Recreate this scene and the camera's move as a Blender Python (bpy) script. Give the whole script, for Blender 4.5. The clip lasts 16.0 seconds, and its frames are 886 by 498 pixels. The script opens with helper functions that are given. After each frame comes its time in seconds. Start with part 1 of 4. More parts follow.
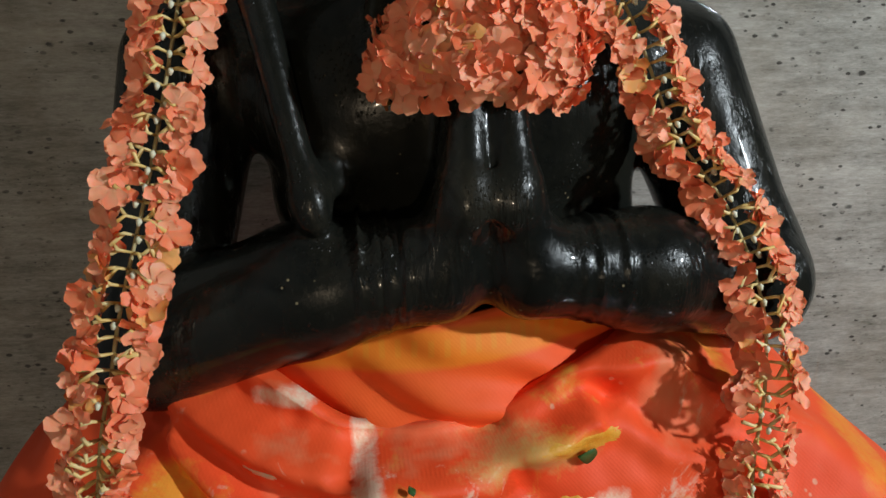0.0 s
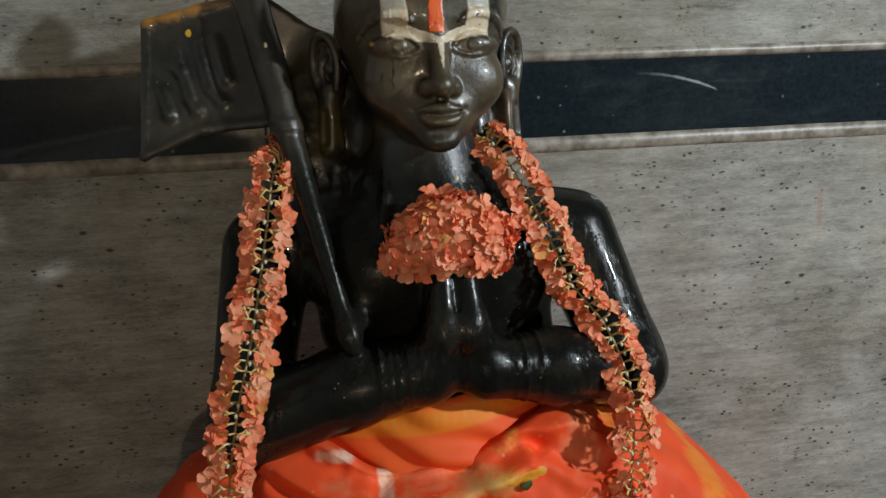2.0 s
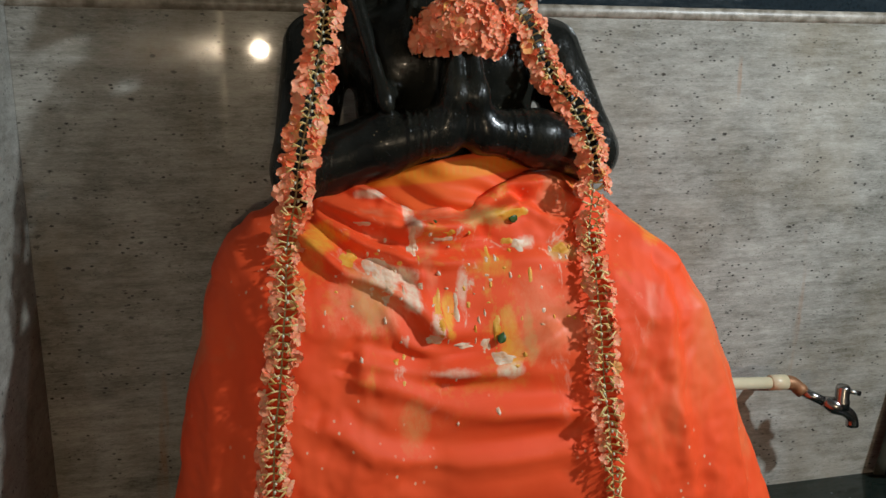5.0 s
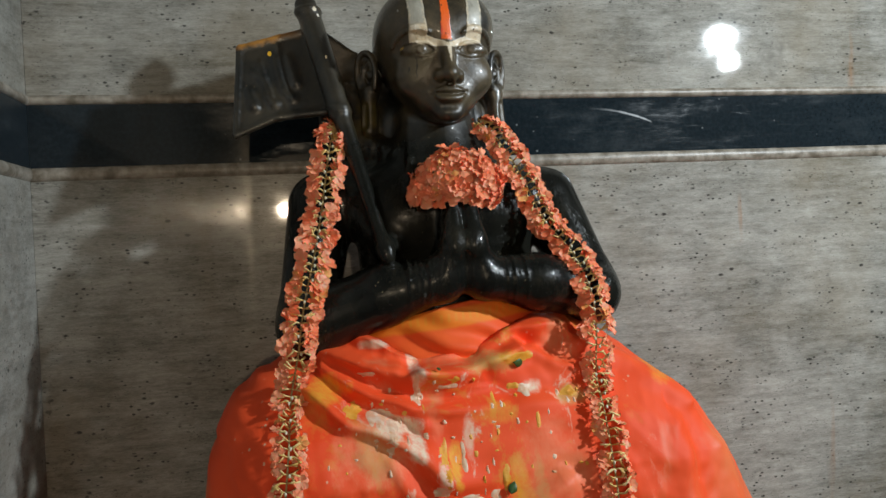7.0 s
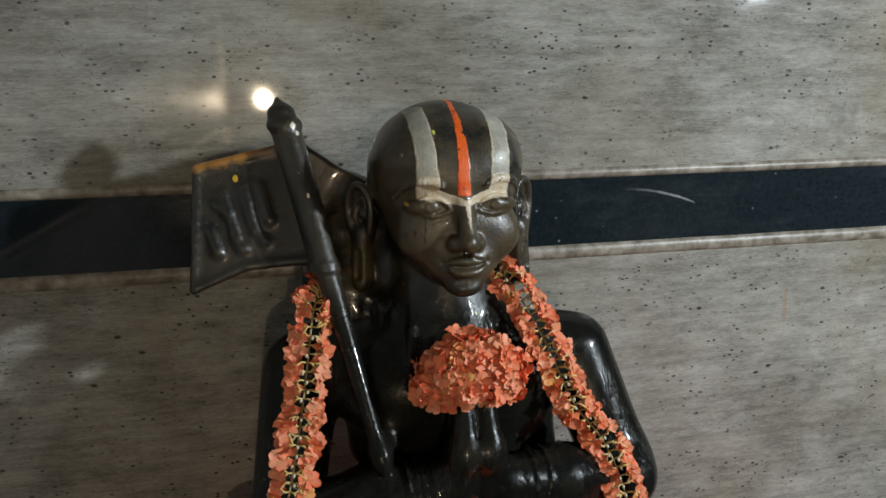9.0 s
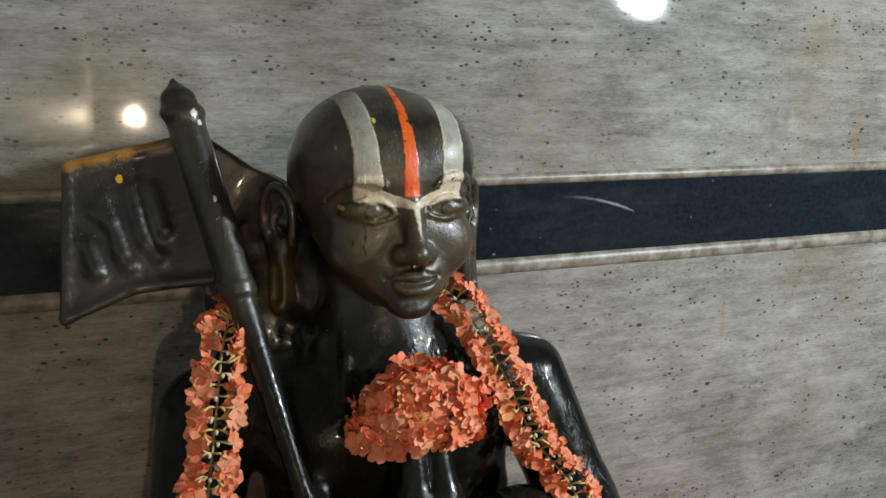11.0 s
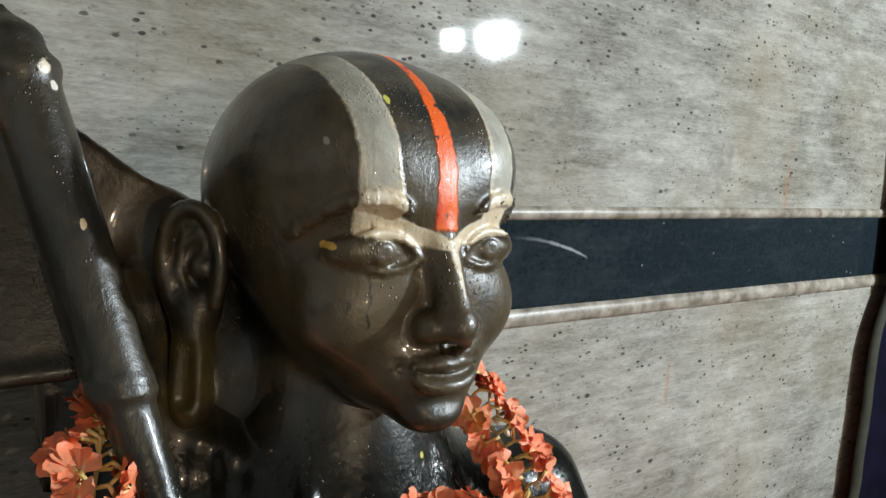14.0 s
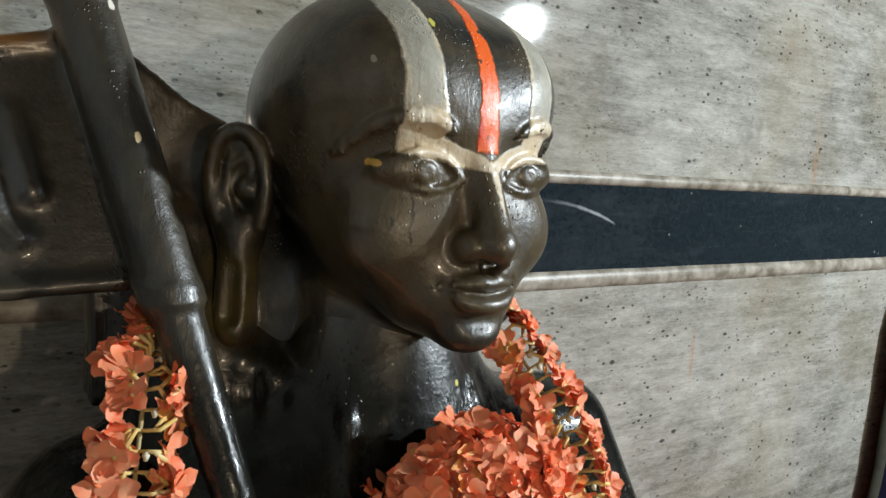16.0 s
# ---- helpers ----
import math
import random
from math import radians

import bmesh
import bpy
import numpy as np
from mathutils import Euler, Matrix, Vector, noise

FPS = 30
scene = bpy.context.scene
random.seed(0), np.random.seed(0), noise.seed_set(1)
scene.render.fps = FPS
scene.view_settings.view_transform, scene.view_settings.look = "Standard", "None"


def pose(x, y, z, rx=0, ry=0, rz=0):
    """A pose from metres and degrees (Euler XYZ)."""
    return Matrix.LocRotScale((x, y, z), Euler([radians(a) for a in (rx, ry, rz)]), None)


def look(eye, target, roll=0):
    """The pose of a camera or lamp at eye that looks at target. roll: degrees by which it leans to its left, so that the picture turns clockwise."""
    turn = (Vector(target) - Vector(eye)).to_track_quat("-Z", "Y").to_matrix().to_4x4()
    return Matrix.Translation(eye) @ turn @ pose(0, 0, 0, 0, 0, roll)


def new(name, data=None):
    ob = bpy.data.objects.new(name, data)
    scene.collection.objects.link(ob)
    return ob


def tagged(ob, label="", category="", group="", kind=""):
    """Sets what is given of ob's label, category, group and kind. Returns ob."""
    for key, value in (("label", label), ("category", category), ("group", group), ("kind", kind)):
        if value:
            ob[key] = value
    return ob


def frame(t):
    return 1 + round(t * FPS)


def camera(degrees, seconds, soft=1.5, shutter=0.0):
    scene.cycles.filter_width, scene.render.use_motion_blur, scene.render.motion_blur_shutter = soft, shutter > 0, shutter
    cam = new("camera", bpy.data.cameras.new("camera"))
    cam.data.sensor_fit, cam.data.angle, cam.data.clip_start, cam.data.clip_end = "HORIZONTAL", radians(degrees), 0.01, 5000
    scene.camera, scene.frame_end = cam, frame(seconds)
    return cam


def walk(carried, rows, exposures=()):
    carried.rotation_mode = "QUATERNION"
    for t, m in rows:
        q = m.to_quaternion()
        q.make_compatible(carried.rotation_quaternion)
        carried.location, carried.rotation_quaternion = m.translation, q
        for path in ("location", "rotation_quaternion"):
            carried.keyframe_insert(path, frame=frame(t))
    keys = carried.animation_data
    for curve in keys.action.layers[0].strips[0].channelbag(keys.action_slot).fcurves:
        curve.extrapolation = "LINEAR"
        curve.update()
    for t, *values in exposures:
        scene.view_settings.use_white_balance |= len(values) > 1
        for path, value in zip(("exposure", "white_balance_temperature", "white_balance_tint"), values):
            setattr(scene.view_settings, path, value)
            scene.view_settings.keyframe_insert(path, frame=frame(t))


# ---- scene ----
cam = camera(59.7, 16.0)
PATH = [
    (0, (-0.069, 0.099, 1.348), (0.179, 1.989, 0.742), -0.2),
    (0.5, (-0.062, 0.065, 1.377), (0.141, 1.941, 0.713), -2.8),
    (1, (-0.045, 0.06, 1.411), (0.147, 1.946, 0.773), -3.5),
    (1.5, (-0.081, -0.055, 1.437), (0.127, 1.873, 0.949), -2.9),
    (2, (-0.105, -0.147, 1.458), (0.204, 1.785, 1.042), -2.2),
    (2.5, (-0.199, -0.355, 1.478), (0.229, 1.568, 1.132), -1.1),
    (3, (-0.226, -0.425, 1.477), (0.18, 1.508, 1.164), -1.4),
    (3.5, (-0.221, -0.413, 1.424), (0.249, 1.498, 1.072), -1.3),
    (3.6, (-0.22, -0.406, 1.41), (0.259, 1.5, 1.042), -0.9),
    (4, (-0.225, -0.405, 1.354), (0.262, 1.482, 0.903), -0.3),
    (4.2, (-0.224, -0.402, 1.331), (0.253, 1.482, 0.859), -0.3),
    (6.3, (-0.208, -0.417, 1.213), (0.148, 1.551, 1.239), -1.0),
    (6.5, (-0.198, -0.419, 1.217), (0.15, 1.548, 1.31), -1.7),
    (7, (-0.194, -0.417, 1.258), (0.186, 1.546, 1.237), -2.8),
    (7.5, (-0.187, -0.381, 1.371), (0.186, 1.579, 1.231), -2.1),
    (8, (-0.183, -0.317, 1.478), (0.212, 1.609, 1.113), -1.8),
    (8.5, (-0.17, -0.246, 1.556), (0.225, 1.66, 1.095), -3.5),
    (9, (-0.17, -0.199, 1.591), (0.239, 1.72, 1.205), -1.0),
    (9.5, (-0.175, -0.173, 1.599), (0.253, 1.746, 1.231), -0.8),
    (10, (-0.181, -0.155, 1.596), (0.288, 1.757, 1.242), 0.4),
    (10.2, (-0.183, -0.14, 1.591), (0.354, 1.754, 1.238), 0.0),
    (12.3, (-0.212, 0.109, 1.52), (0.703, 1.869, 1.263), 1.6),
    (12.5, (-0.215, 0.144, 1.519), (0.765, 1.87, 1.271), 1.5),
    (13, (-0.213, 0.187, 1.511), (0.87, 1.85, 1.256), 1.2),
    (13.5, (-0.212, 0.199, 1.514), (0.95, 1.81, 1.279), 2.1),
    (14, (-0.214, 0.209, 1.53), (0.969, 1.807, 1.317), 2.6),
    (14.5, (-0.219, 0.223, 1.537), (0.978, 1.813, 1.341), 2.9),
    (15, (-0.219, 0.231, 1.532), (1.004, 1.801, 1.335), 3.4),
    (15.5, (-0.214, 0.232, 1.507), (0.993, 1.806, 1.245), 3.4),
    (16, (-0.228, 0.204, 1.495), (0.916, 1.83, 1.271), 3.4),
]
walk(cam, [(t, look(eye, target, roll)) for t, eye, target, roll in PATH],
     [(0.0, 0.58), (1.0, 0.47), (1.6, 0.36), (2.1, 0.38), (2.8, 0.55), (4.0, 0.66), (6.5, 0.64), (8.0, 0.58), (9.0, 0.42), (10.0, 0.45), (12.5, 1.0), (16.0, 1.08)])

# ---------------------------------------------------------------- world and lamps
world = bpy.data.worlds.new("room_air")
world.use_nodes = True
world.node_tree.nodes["Background"].inputs[0].default_value = (0.75, 0.85, 1.0, 1)
world.node_tree.nodes["Background"].inputs[1].default_value = 0.004
scene.world = world


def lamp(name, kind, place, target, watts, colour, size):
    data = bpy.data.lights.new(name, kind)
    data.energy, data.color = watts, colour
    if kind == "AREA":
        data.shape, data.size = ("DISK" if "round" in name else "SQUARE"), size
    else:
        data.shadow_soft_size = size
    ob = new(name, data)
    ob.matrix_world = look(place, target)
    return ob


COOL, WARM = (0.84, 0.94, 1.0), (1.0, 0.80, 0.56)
lamp("round_led_light", "AREA", (1.30, -0.474, 1.916), (0.1, 0.7, 1.15), 18.5, COOL, 0.075)
lamp("square_led_light", "AREA", (2.29, -2.03, 2.20), (0.1, 0.7, 1.15), 4.5, COOL, 0.085)
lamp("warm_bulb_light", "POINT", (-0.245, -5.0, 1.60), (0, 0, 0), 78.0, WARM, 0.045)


# ---------------------------------------------------------------- materials
class Sum:
    """A value in a node tree, for writing shader arithmetic plainly."""

    def __init__(self, tree, socket):
        self.tree, self.socket = tree, socket

    def op(self, kind, *others, clamp=False):
        node = self.tree.nodes.new("ShaderNodeMath")
        node.operation, node.use_clamp = kind, clamp
        for i, v in enumerate((self, *others)):
            if isinstance(v, Sum):
                self.tree.links.new(v.socket, node.inputs[i])
            else:
                node.inputs[i].default_value = v
        return Sum(self.tree, node.outputs[0])

    def __add__(self, o): return self.op("ADD", o)
    def __sub__(self, o): return self.op("SUBTRACT", o)
    def __mul__(self, o): return self.op("MULTIPLY", o)
    def __neg__(self): return self.op("MULTIPLY", -1.0)
    def abs(self): return self.op("ABSOLUTE")
    def max(self, o): return self.op("MAXIMUM", o)
    def min(self, o): return self.op("MINIMUM", o)

    def ramp(self, a, b):
        """0 at a, 1 at b, clamped; a may be above b."""
        return (self - a).op("MULTIPLY", 1.0 / (b - a), clamp=True)


class Paint:
    """A principled material and helpers to fill it."""

    def __init__(self, name, rough=0.5, metal=0.0):
        self.m = bpy.data.materials.new(name)
        self.m.use_nodes = True
        self.t = self.m.node_tree
        self.b = self.t.nodes["Principled BSDF"]
        self.b.inputs["Roughness"].default_value = rough
        self.b.inputs["Metallic"].default_value = metal
        self.coord = self.t.nodes.new("ShaderNodeTexCoord").outputs["Object"]
        sep = self.t.nodes.new("ShaderNodeSeparateXYZ")
        self.t.links.new(self.coord, sep.inputs[0])
        self.x, self.y, self.z = (Sum(self.t, s) for s in sep.outputs)

    def scaled(self, sx, sy, sz):
        n = self.t.nodes.new("ShaderNodeMapping")
        n.inputs["Scale"].default_value = (sx, sy, sz)
        self.t.links.new(self.coord, n.inputs["Vector"])
        return n.outputs[0]

    def noise(self, scale, stretch=(1, 1, 1), detail=4, rough=0.55, warp=0.0):
        n = self.t.nodes.new("ShaderNodeTexNoise")
        n.inputs["Scale"].default_value, n.inputs["Detail"].default_value = scale, detail
        n.inputs["Roughness"].default_value, n.inputs["Distortion"].default_value = rough, warp
        self.t.links.new(self.scaled(*stretch), n.inputs["Vector"])
        return Sum(self.t, n.outputs["Fac"])

    def cells(self, scale, stretch=(1, 1, 1)):
        n = self.t.nodes.new("ShaderNodeTexVoronoi")
        n.inputs["Scale"].default_value = scale
        self.t.links.new(self.scaled(*stretch), n.inputs["Vector"])
        return Sum(self.t, n.outputs["Distance"])

    def each(self):
        return Sum(self.t, self.t.nodes.new("ShaderNodeObjectInfo").outputs["Random"])

    def mix(self, a, b, f):
        n = self.t.nodes.new("ShaderNodeMix")
        n.data_type = "RGBA"
        for i, v in ((6, a), (7, b)):
            if isinstance(v, tuple):
                n.inputs[i].default_value = (*v, 1)
            else:
                self.t.links.new(v, n.inputs[i])
        if isinstance(f, Sum):
            self.t.links.new(f.socket, n.inputs[0])
        else:
            n.inputs[0].default_value = f
        return n.outputs[2]

    def colour(self, c):
        if isinstance(c, tuple):
            self.b.inputs["Base Color"].default_value = (*c, 1)
        else:
            self.t.links.new(c, self.b.inputs["Base Color"])
        return self

    def rough(self, s):
        self.t.links.new(s.socket, self.b.inputs["Roughness"])
        return self

    def bump(self, s, strength=0.3, depth=0.002):
        n = self.t.nodes.new("ShaderNodeBump")
        n.inputs["Strength"].default_value, n.inputs["Distance"].default_value = strength, depth
        self.t.links.new(s.socket, n.inputs["Height"])
        self.t.links.new(n.outputs[0], self.b.inputs["Normal"])
        return self

    def set(self, name, v):
        self.b.inputs[name].default_value = v
        return self


def marble(name, dull=0.018):
    p = Paint(name, 0.10)
    grain = p.noise(3.0, (1.0, 1.0, 26.0), 9, 0.75)
    weave = p.noise(42, (0.42, 1.0, 2.5), 8, 0.82)
    fine = p.noise(230, (0.45, 1.0, 2.2), 4, 0.8)
    cloud = p.noise(3.4, (1, 1, 1.5), 4, 0.6)
    mottle = p.noise(17, (0.8, 1, 1.8), 6, 0.75)
    c = p.mix((0.125, 0.120, 0.100), (0.50, 0.490, 0.445), (grain * 0.20 + weave * 0.38 + fine * 0.26 + cloud * 0.30 + mottle * 0.32).ramp(0.60, 0.88))
    warm = p.noise(4.2, (1, 1, 0.8), 5, 0.6).ramp(0.46, 0.70)
    c = p.mix(c, (0.25, 0.205, 0.135), warm * 0.52)
    near = p.noise(7, (1, 1, 2.2), 4)
    ragged = (p.noise(260, (0.7, 1, 1.2), 3, 0.7) - 0.5) * 0.28
    pits = (p.cells(105, (0.7, 1, 1.25)) + ragged).ramp(0.24, 0.16) * p.noise(30, (1, 1, 2.0), 3).ramp(0.48, 0.56) * near.ramp(0.36, 0.50)
    big = (p.cells(38, (0.75, 1, 1.35)) + ragged * 0.6).ramp(0.15, 0.08) * p.noise(11, (1, 1, 1.6), 4, 0.7).ramp(0.48, 0.56)
    tiny = (p.cells(230, (0.7, 1, 1.2)) + ragged * 0.7).ramp(0.22, 0.12) * p.noise(17, (1, 1, 2.0), 4, 0.7).ramp(0.50, 0.58)
    pits = pits.max(big).max(tiny * 0.8)
    c = p.mix(c, (0.030, 0.028, 0.025), pits * 0.88)
    streak = p.noise(26, (0.28, 1, 5.5), 7, 0.75).ramp(0.57, 0.68) * p.noise(2.7).ramp(0.42, 0.66)
    c = p.mix(c, (0.085, 0.083, 0.075), streak * 0.38)
    blot = p.noise(5.5, (1.3, 1, 0.8), 6, 0.65).ramp(0.66, 0.74)
    c = p.mix(c, (0.15, 0.14, 0.12), blot * 0.55)
    drip = p.noise(26, (1, 1, 0.10), 4).ramp(0.65, 0.74) * p.noise(3.1).ramp(0.52, 0.62)
    c = p.mix(c, (0.34, 0.14, 0.04), drip * 0.5)
    p.colour(c).rough(p.noise(9, (1, 1, 3), 6, 0.7).ramp(0.25, 0.85) * 0.05 + dull)
    return p.m


def dark_granite(name, tint=(0.010, 0.016, 0.020), dull=0.05):
    p = Paint(name, 0.12)
    f = p.noise(160, (1, 1, 1), 4, 0.7).ramp(0.40, 0.85)
    c = p.mix(tint, (tint[0] * 2.2, tint[1] * 2.0, tint[2] * 2.0), f)
    spots = p.cells(45).ramp(0.10, 0.05) * p.noise(9).ramp(0.50, 0.58)
    c = p.mix(c, (0.30, 0.32, 0.33), spots * 0.6)
    smear = p.noise(6, (1, 1, 3), 7, 0.75).ramp(0.50, 0.80) + p.noise(38, (0.4, 1, 4), 5, 0.7).ramp(0.58, 0.75) * 0.5
    c = p.mix(c, (0.05, 0.063, 0.070), smear * 0.5)
    # a curved scuff of white
    s = (p.x - 0.292) * 9.5
    arc = (p.z - 1.4625 + s * s * 0.021).abs() + (p.noise(120, detail=3) - 0.5) * 0.004
    scuff = arc.ramp(0.0024, 0.0004) * s.ramp(0.0, 0.75) * s.ramp(1.06, 1.0)
    c = p.mix(c, (0.42, 0.45, 0.47), scuff * 0.55)
    return p.colour(c).rough(smear * 0.25 + scuff * 0.3 + dull).m


def stucco(name, c0, rough=0.85):
    p = Paint(name, rough)
    c = p.mix(c0, tuple(v * 0.7 for v in c0), p.noise(4, detail=6))
    return p.colour(c).bump(p.noise(90), 0.2, 0.001).m


def black_stone(name):
    """Oiled black stone with painted forehead stripes, in cream, grey wash and vermilion, and dabs of paste."""
    p = Paint(name, 0.25)
    cloud = p.noise(14, detail=5)
    dust = p.noise(75, (1, 1, 0.6), 6, 0.75)
    c = p.mix((0.0048, 0.0056, 0.0050), (0.0160, 0.0158, 0.0118), (cloud * 0.65 + dust * 0.35).ramp(0.36, 0.70))
    film = p.noise(26, (1, 1, 0.5), 6, 0.65).ramp(0.54, 0.76)
    c = p.mix(c, (0.040, 0.034, 0.022), film * 0.45)
    # mottled brown film, with extra light painted into the colour of head and staff
    lit_patina = p.z.ramp(1.385, 1.425) * (p.x.ramp(-0.135, -0.105) * 0.65 + 0.35) * (p.noise(13, detail=7, rough=0.7) * 0.7 + p.noise(48, (1, 1, 0.6), 5, 0.7) * 0.3).ramp(0.42, 0.57)
    c = p.mix(c, (0.090, 0.065, 0.032), lit_patina * 0.85)
    crumbs = p.cells(120).ramp(0.11, 0.07) * p.noise(22).ramp(0.56, 0.66)
    c = p.mix(c, (0.30, 0.24, 0.14), crumbs * 0.8)
    # orange powder along the banner's top edge
    top = (p.z - (p.x + 0.253) * 0.215 - 1.527).abs()
    powder = (top + (p.noise(60, detail=4) - 0.5) * 0.02).ramp(0.010, 0.003) * p.x.ramp(-0.165, -0.205)
    c = p.mix(c, (0.50, 0.22, 0.035), powder * 0.9)
    # paint
    wob = (p.noise(60, detail=3) - 0.5) * 0.004 + (p.noise(220, detail=2) - 0.5) * 0.0022
    x, z = p.x + wob, p.z + wob
    front = p.y.ramp(0.580, 0.572)
    rise = (z - 1.505).max(0.0)
    ax = (x - 0.0005).abs()
    mid = ax - rise * 0.05 - 0.0345
    strip = (mid.abs() - 0.0102 + rise * 0.02).ramp(0.0007, -0.0007) * z.ramp(1.4975, 1.499) * z.ramp(1.5825, 1.5808)
    half = ax * 0.11 + 0.0028
    low = (z - (ax * 0.28 + 1.4935)).abs() - half
    base = low.ramp(0.0007, -0.0007) * ax.ramp(0.0455, 0.0440)
    streak = ((x - 0.002).abs() - (z - 1.470) * 0.14).ramp(0.0006, -0.0006) * z.ramp(1.470, 1.472) * z.ramp(1.496, 1.495)
    cream = p.mix((0.60, 0.46, 0.28), (0.74, 0.66, 0.52), p.noise(75, detail=6, rough=0.7).ramp(0.35, 0.62))
    wash = p.mix((0.26, 0.25, 0.205), (0.52, 0.50, 0.42), p.noise(48, (1, 1, 0.35), 7, 0.75).ramp(0.34, 0.66))
    edge = (mid.abs() - 0.0064).ramp(0.0, 0.002) * p.noise(95, detail=4).ramp(0.44, 0.56)
    up = z.ramp(1.5175, 1.5215)
    worn = p.noise(55, (1, 1, 0.4), 7, 0.75).ramp(0.74, 0.62) * 0.75 + 0.22
    c = p.mix(c, wash, strip * up * front * worn)
    chips = p.noise(120, detail=4, rough=0.7).ramp(0.66, 0.62)
    c = p.mix(c, cream, (strip * (up * -1.0 + 1.0)).max(strip * edge * 0.8).max(base.max(streak)) * front * chips)
    red = ((x + 0.0008).abs() - (z * -0.052 + 1.587 * 0.052 + 0.0022)).ramp(0.0006, -0.0006) * z.ramp(1.4995, 1.501) * p.y.ramp(0.60, 0.595)
    c = p.mix(c, p.mix((0.92, 0.135, 0.012), (0.68, 0.035, 0.006), p.noise(90, (1, 1, 0.3), 4).ramp(0.55, 0.7)), red * chips)
    painted = (strip * front).max(base * front).max(red)
    # small dabs of paste
    for dx, dz, r, tint in ((-0.212, 1.513, 0.0036, (0.80, 0.45, 0.02)), (-0.141, 1.498, 0.0022, (0.75, 0.60, 0.36)), (-0.053, 1.493, 0.0021, (0.70, 0.42, 0.08)),
                            (-0.0255, 1.559, 0.0022, (0.66, 0.62, 0.12)), (-0.152, 1.566, 0.0035, (0.75, 0.66, 0.50)), (-0.148, 1.558, 0.0024, (0.75, 0.70, 0.60)),
                            (-0.056, 1.539, 0.0016, (0.30, 0.29, 0.26)), (0.02, 1.375, 0.002, (0.62, 0.55, 0.12))):
        u, v = p.x - dx, (p.z - dz) * 0.75
        dab = (u * u + v * v).op("SQRT") + (p.noise(230, detail=3) - 0.5) * 0.0026
        c = p.mix(c, tint, dab.ramp(r * 0.8, r * 0.6) * p.y.ramp(0.66, 0.65))
    # dark runs of water down the cheek and lip
    for dx, z0, z1 in ((-0.038, 1.455, 1.481), (-0.0035, 1.437, 1.449), (-0.047, 1.462, 1.470)):
        run = ((p.x - dx) + (p.noise(130, detail=3) - 0.5) * 0.008).abs().ramp(0.0011, 0.0005) * p.z.ramp(z0, z0 + 0.002) * p.z.ramp(z1, z1 - 0.002) * p.y.ramp(0.56, 0.55)
        c = p.mix(c, (0.004, 0.004, 0.003), run * 0.9)
    # wax and old oil, olive on the ear lobe
    lobe = ((p.x + 0.092).abs().ramp(0.022, 0.010)) * ((p.z - 1.418).abs().ramp(0.030, 0.016)) * p.noise(60, detail=4).ramp(0.36, 0.60)
    c = p.mix(c, (0.11, 0.085, 0.022), lobe * 0.8)
    p.colour(c)
    dry = p.z.ramp(1.37, 1.42)
    p.rough((dry * 0.14 + film * 0.08 + dust.ramp(0.3, 0.75) * 0.10 + 0.20).max(painted * 0.42))
    wet = p.noise(17, (1, 1, 0.6), 4, 0.6).ramp(0.40, 0.58) * (painted * -0.8 + 1.0)
    p.t.links.new((wet * (dry * 0.36 + 0.26) + 0.06).socket, p.b.inputs["Coat Weight"])
    p.t.links.new((dry * 0.50 + 0.18).socket, p.b.inputs["Specular IOR Level"])
    p.set("Coat Roughness", 0.07).set("Coat IOR", 1.5)
    beads = p.cells(420, (1, 1, 0.7)).ramp(0.30, 0.16) * p.noise(30, detail=3).ramp(0.54, 0.62)
    runs = p.noise(120, (1, 1, 0.12), 4).ramp(0.52, 0.70) * p.noise(8, detail=2).ramp(0.45, 0.55)
    p.bump(p.noise(38, detail=4) * 1.2 + p.noise(110, detail=5, rough=0.7) * 0.6 + p.noise(260, detail=4, rough=0.7) * 0.35 + beads * (dry * -1.2 + 2.1) + runs * (dry * -1.3 + 1.6) + painted * 0.6, 0.5, 0.0013)
    return p.m


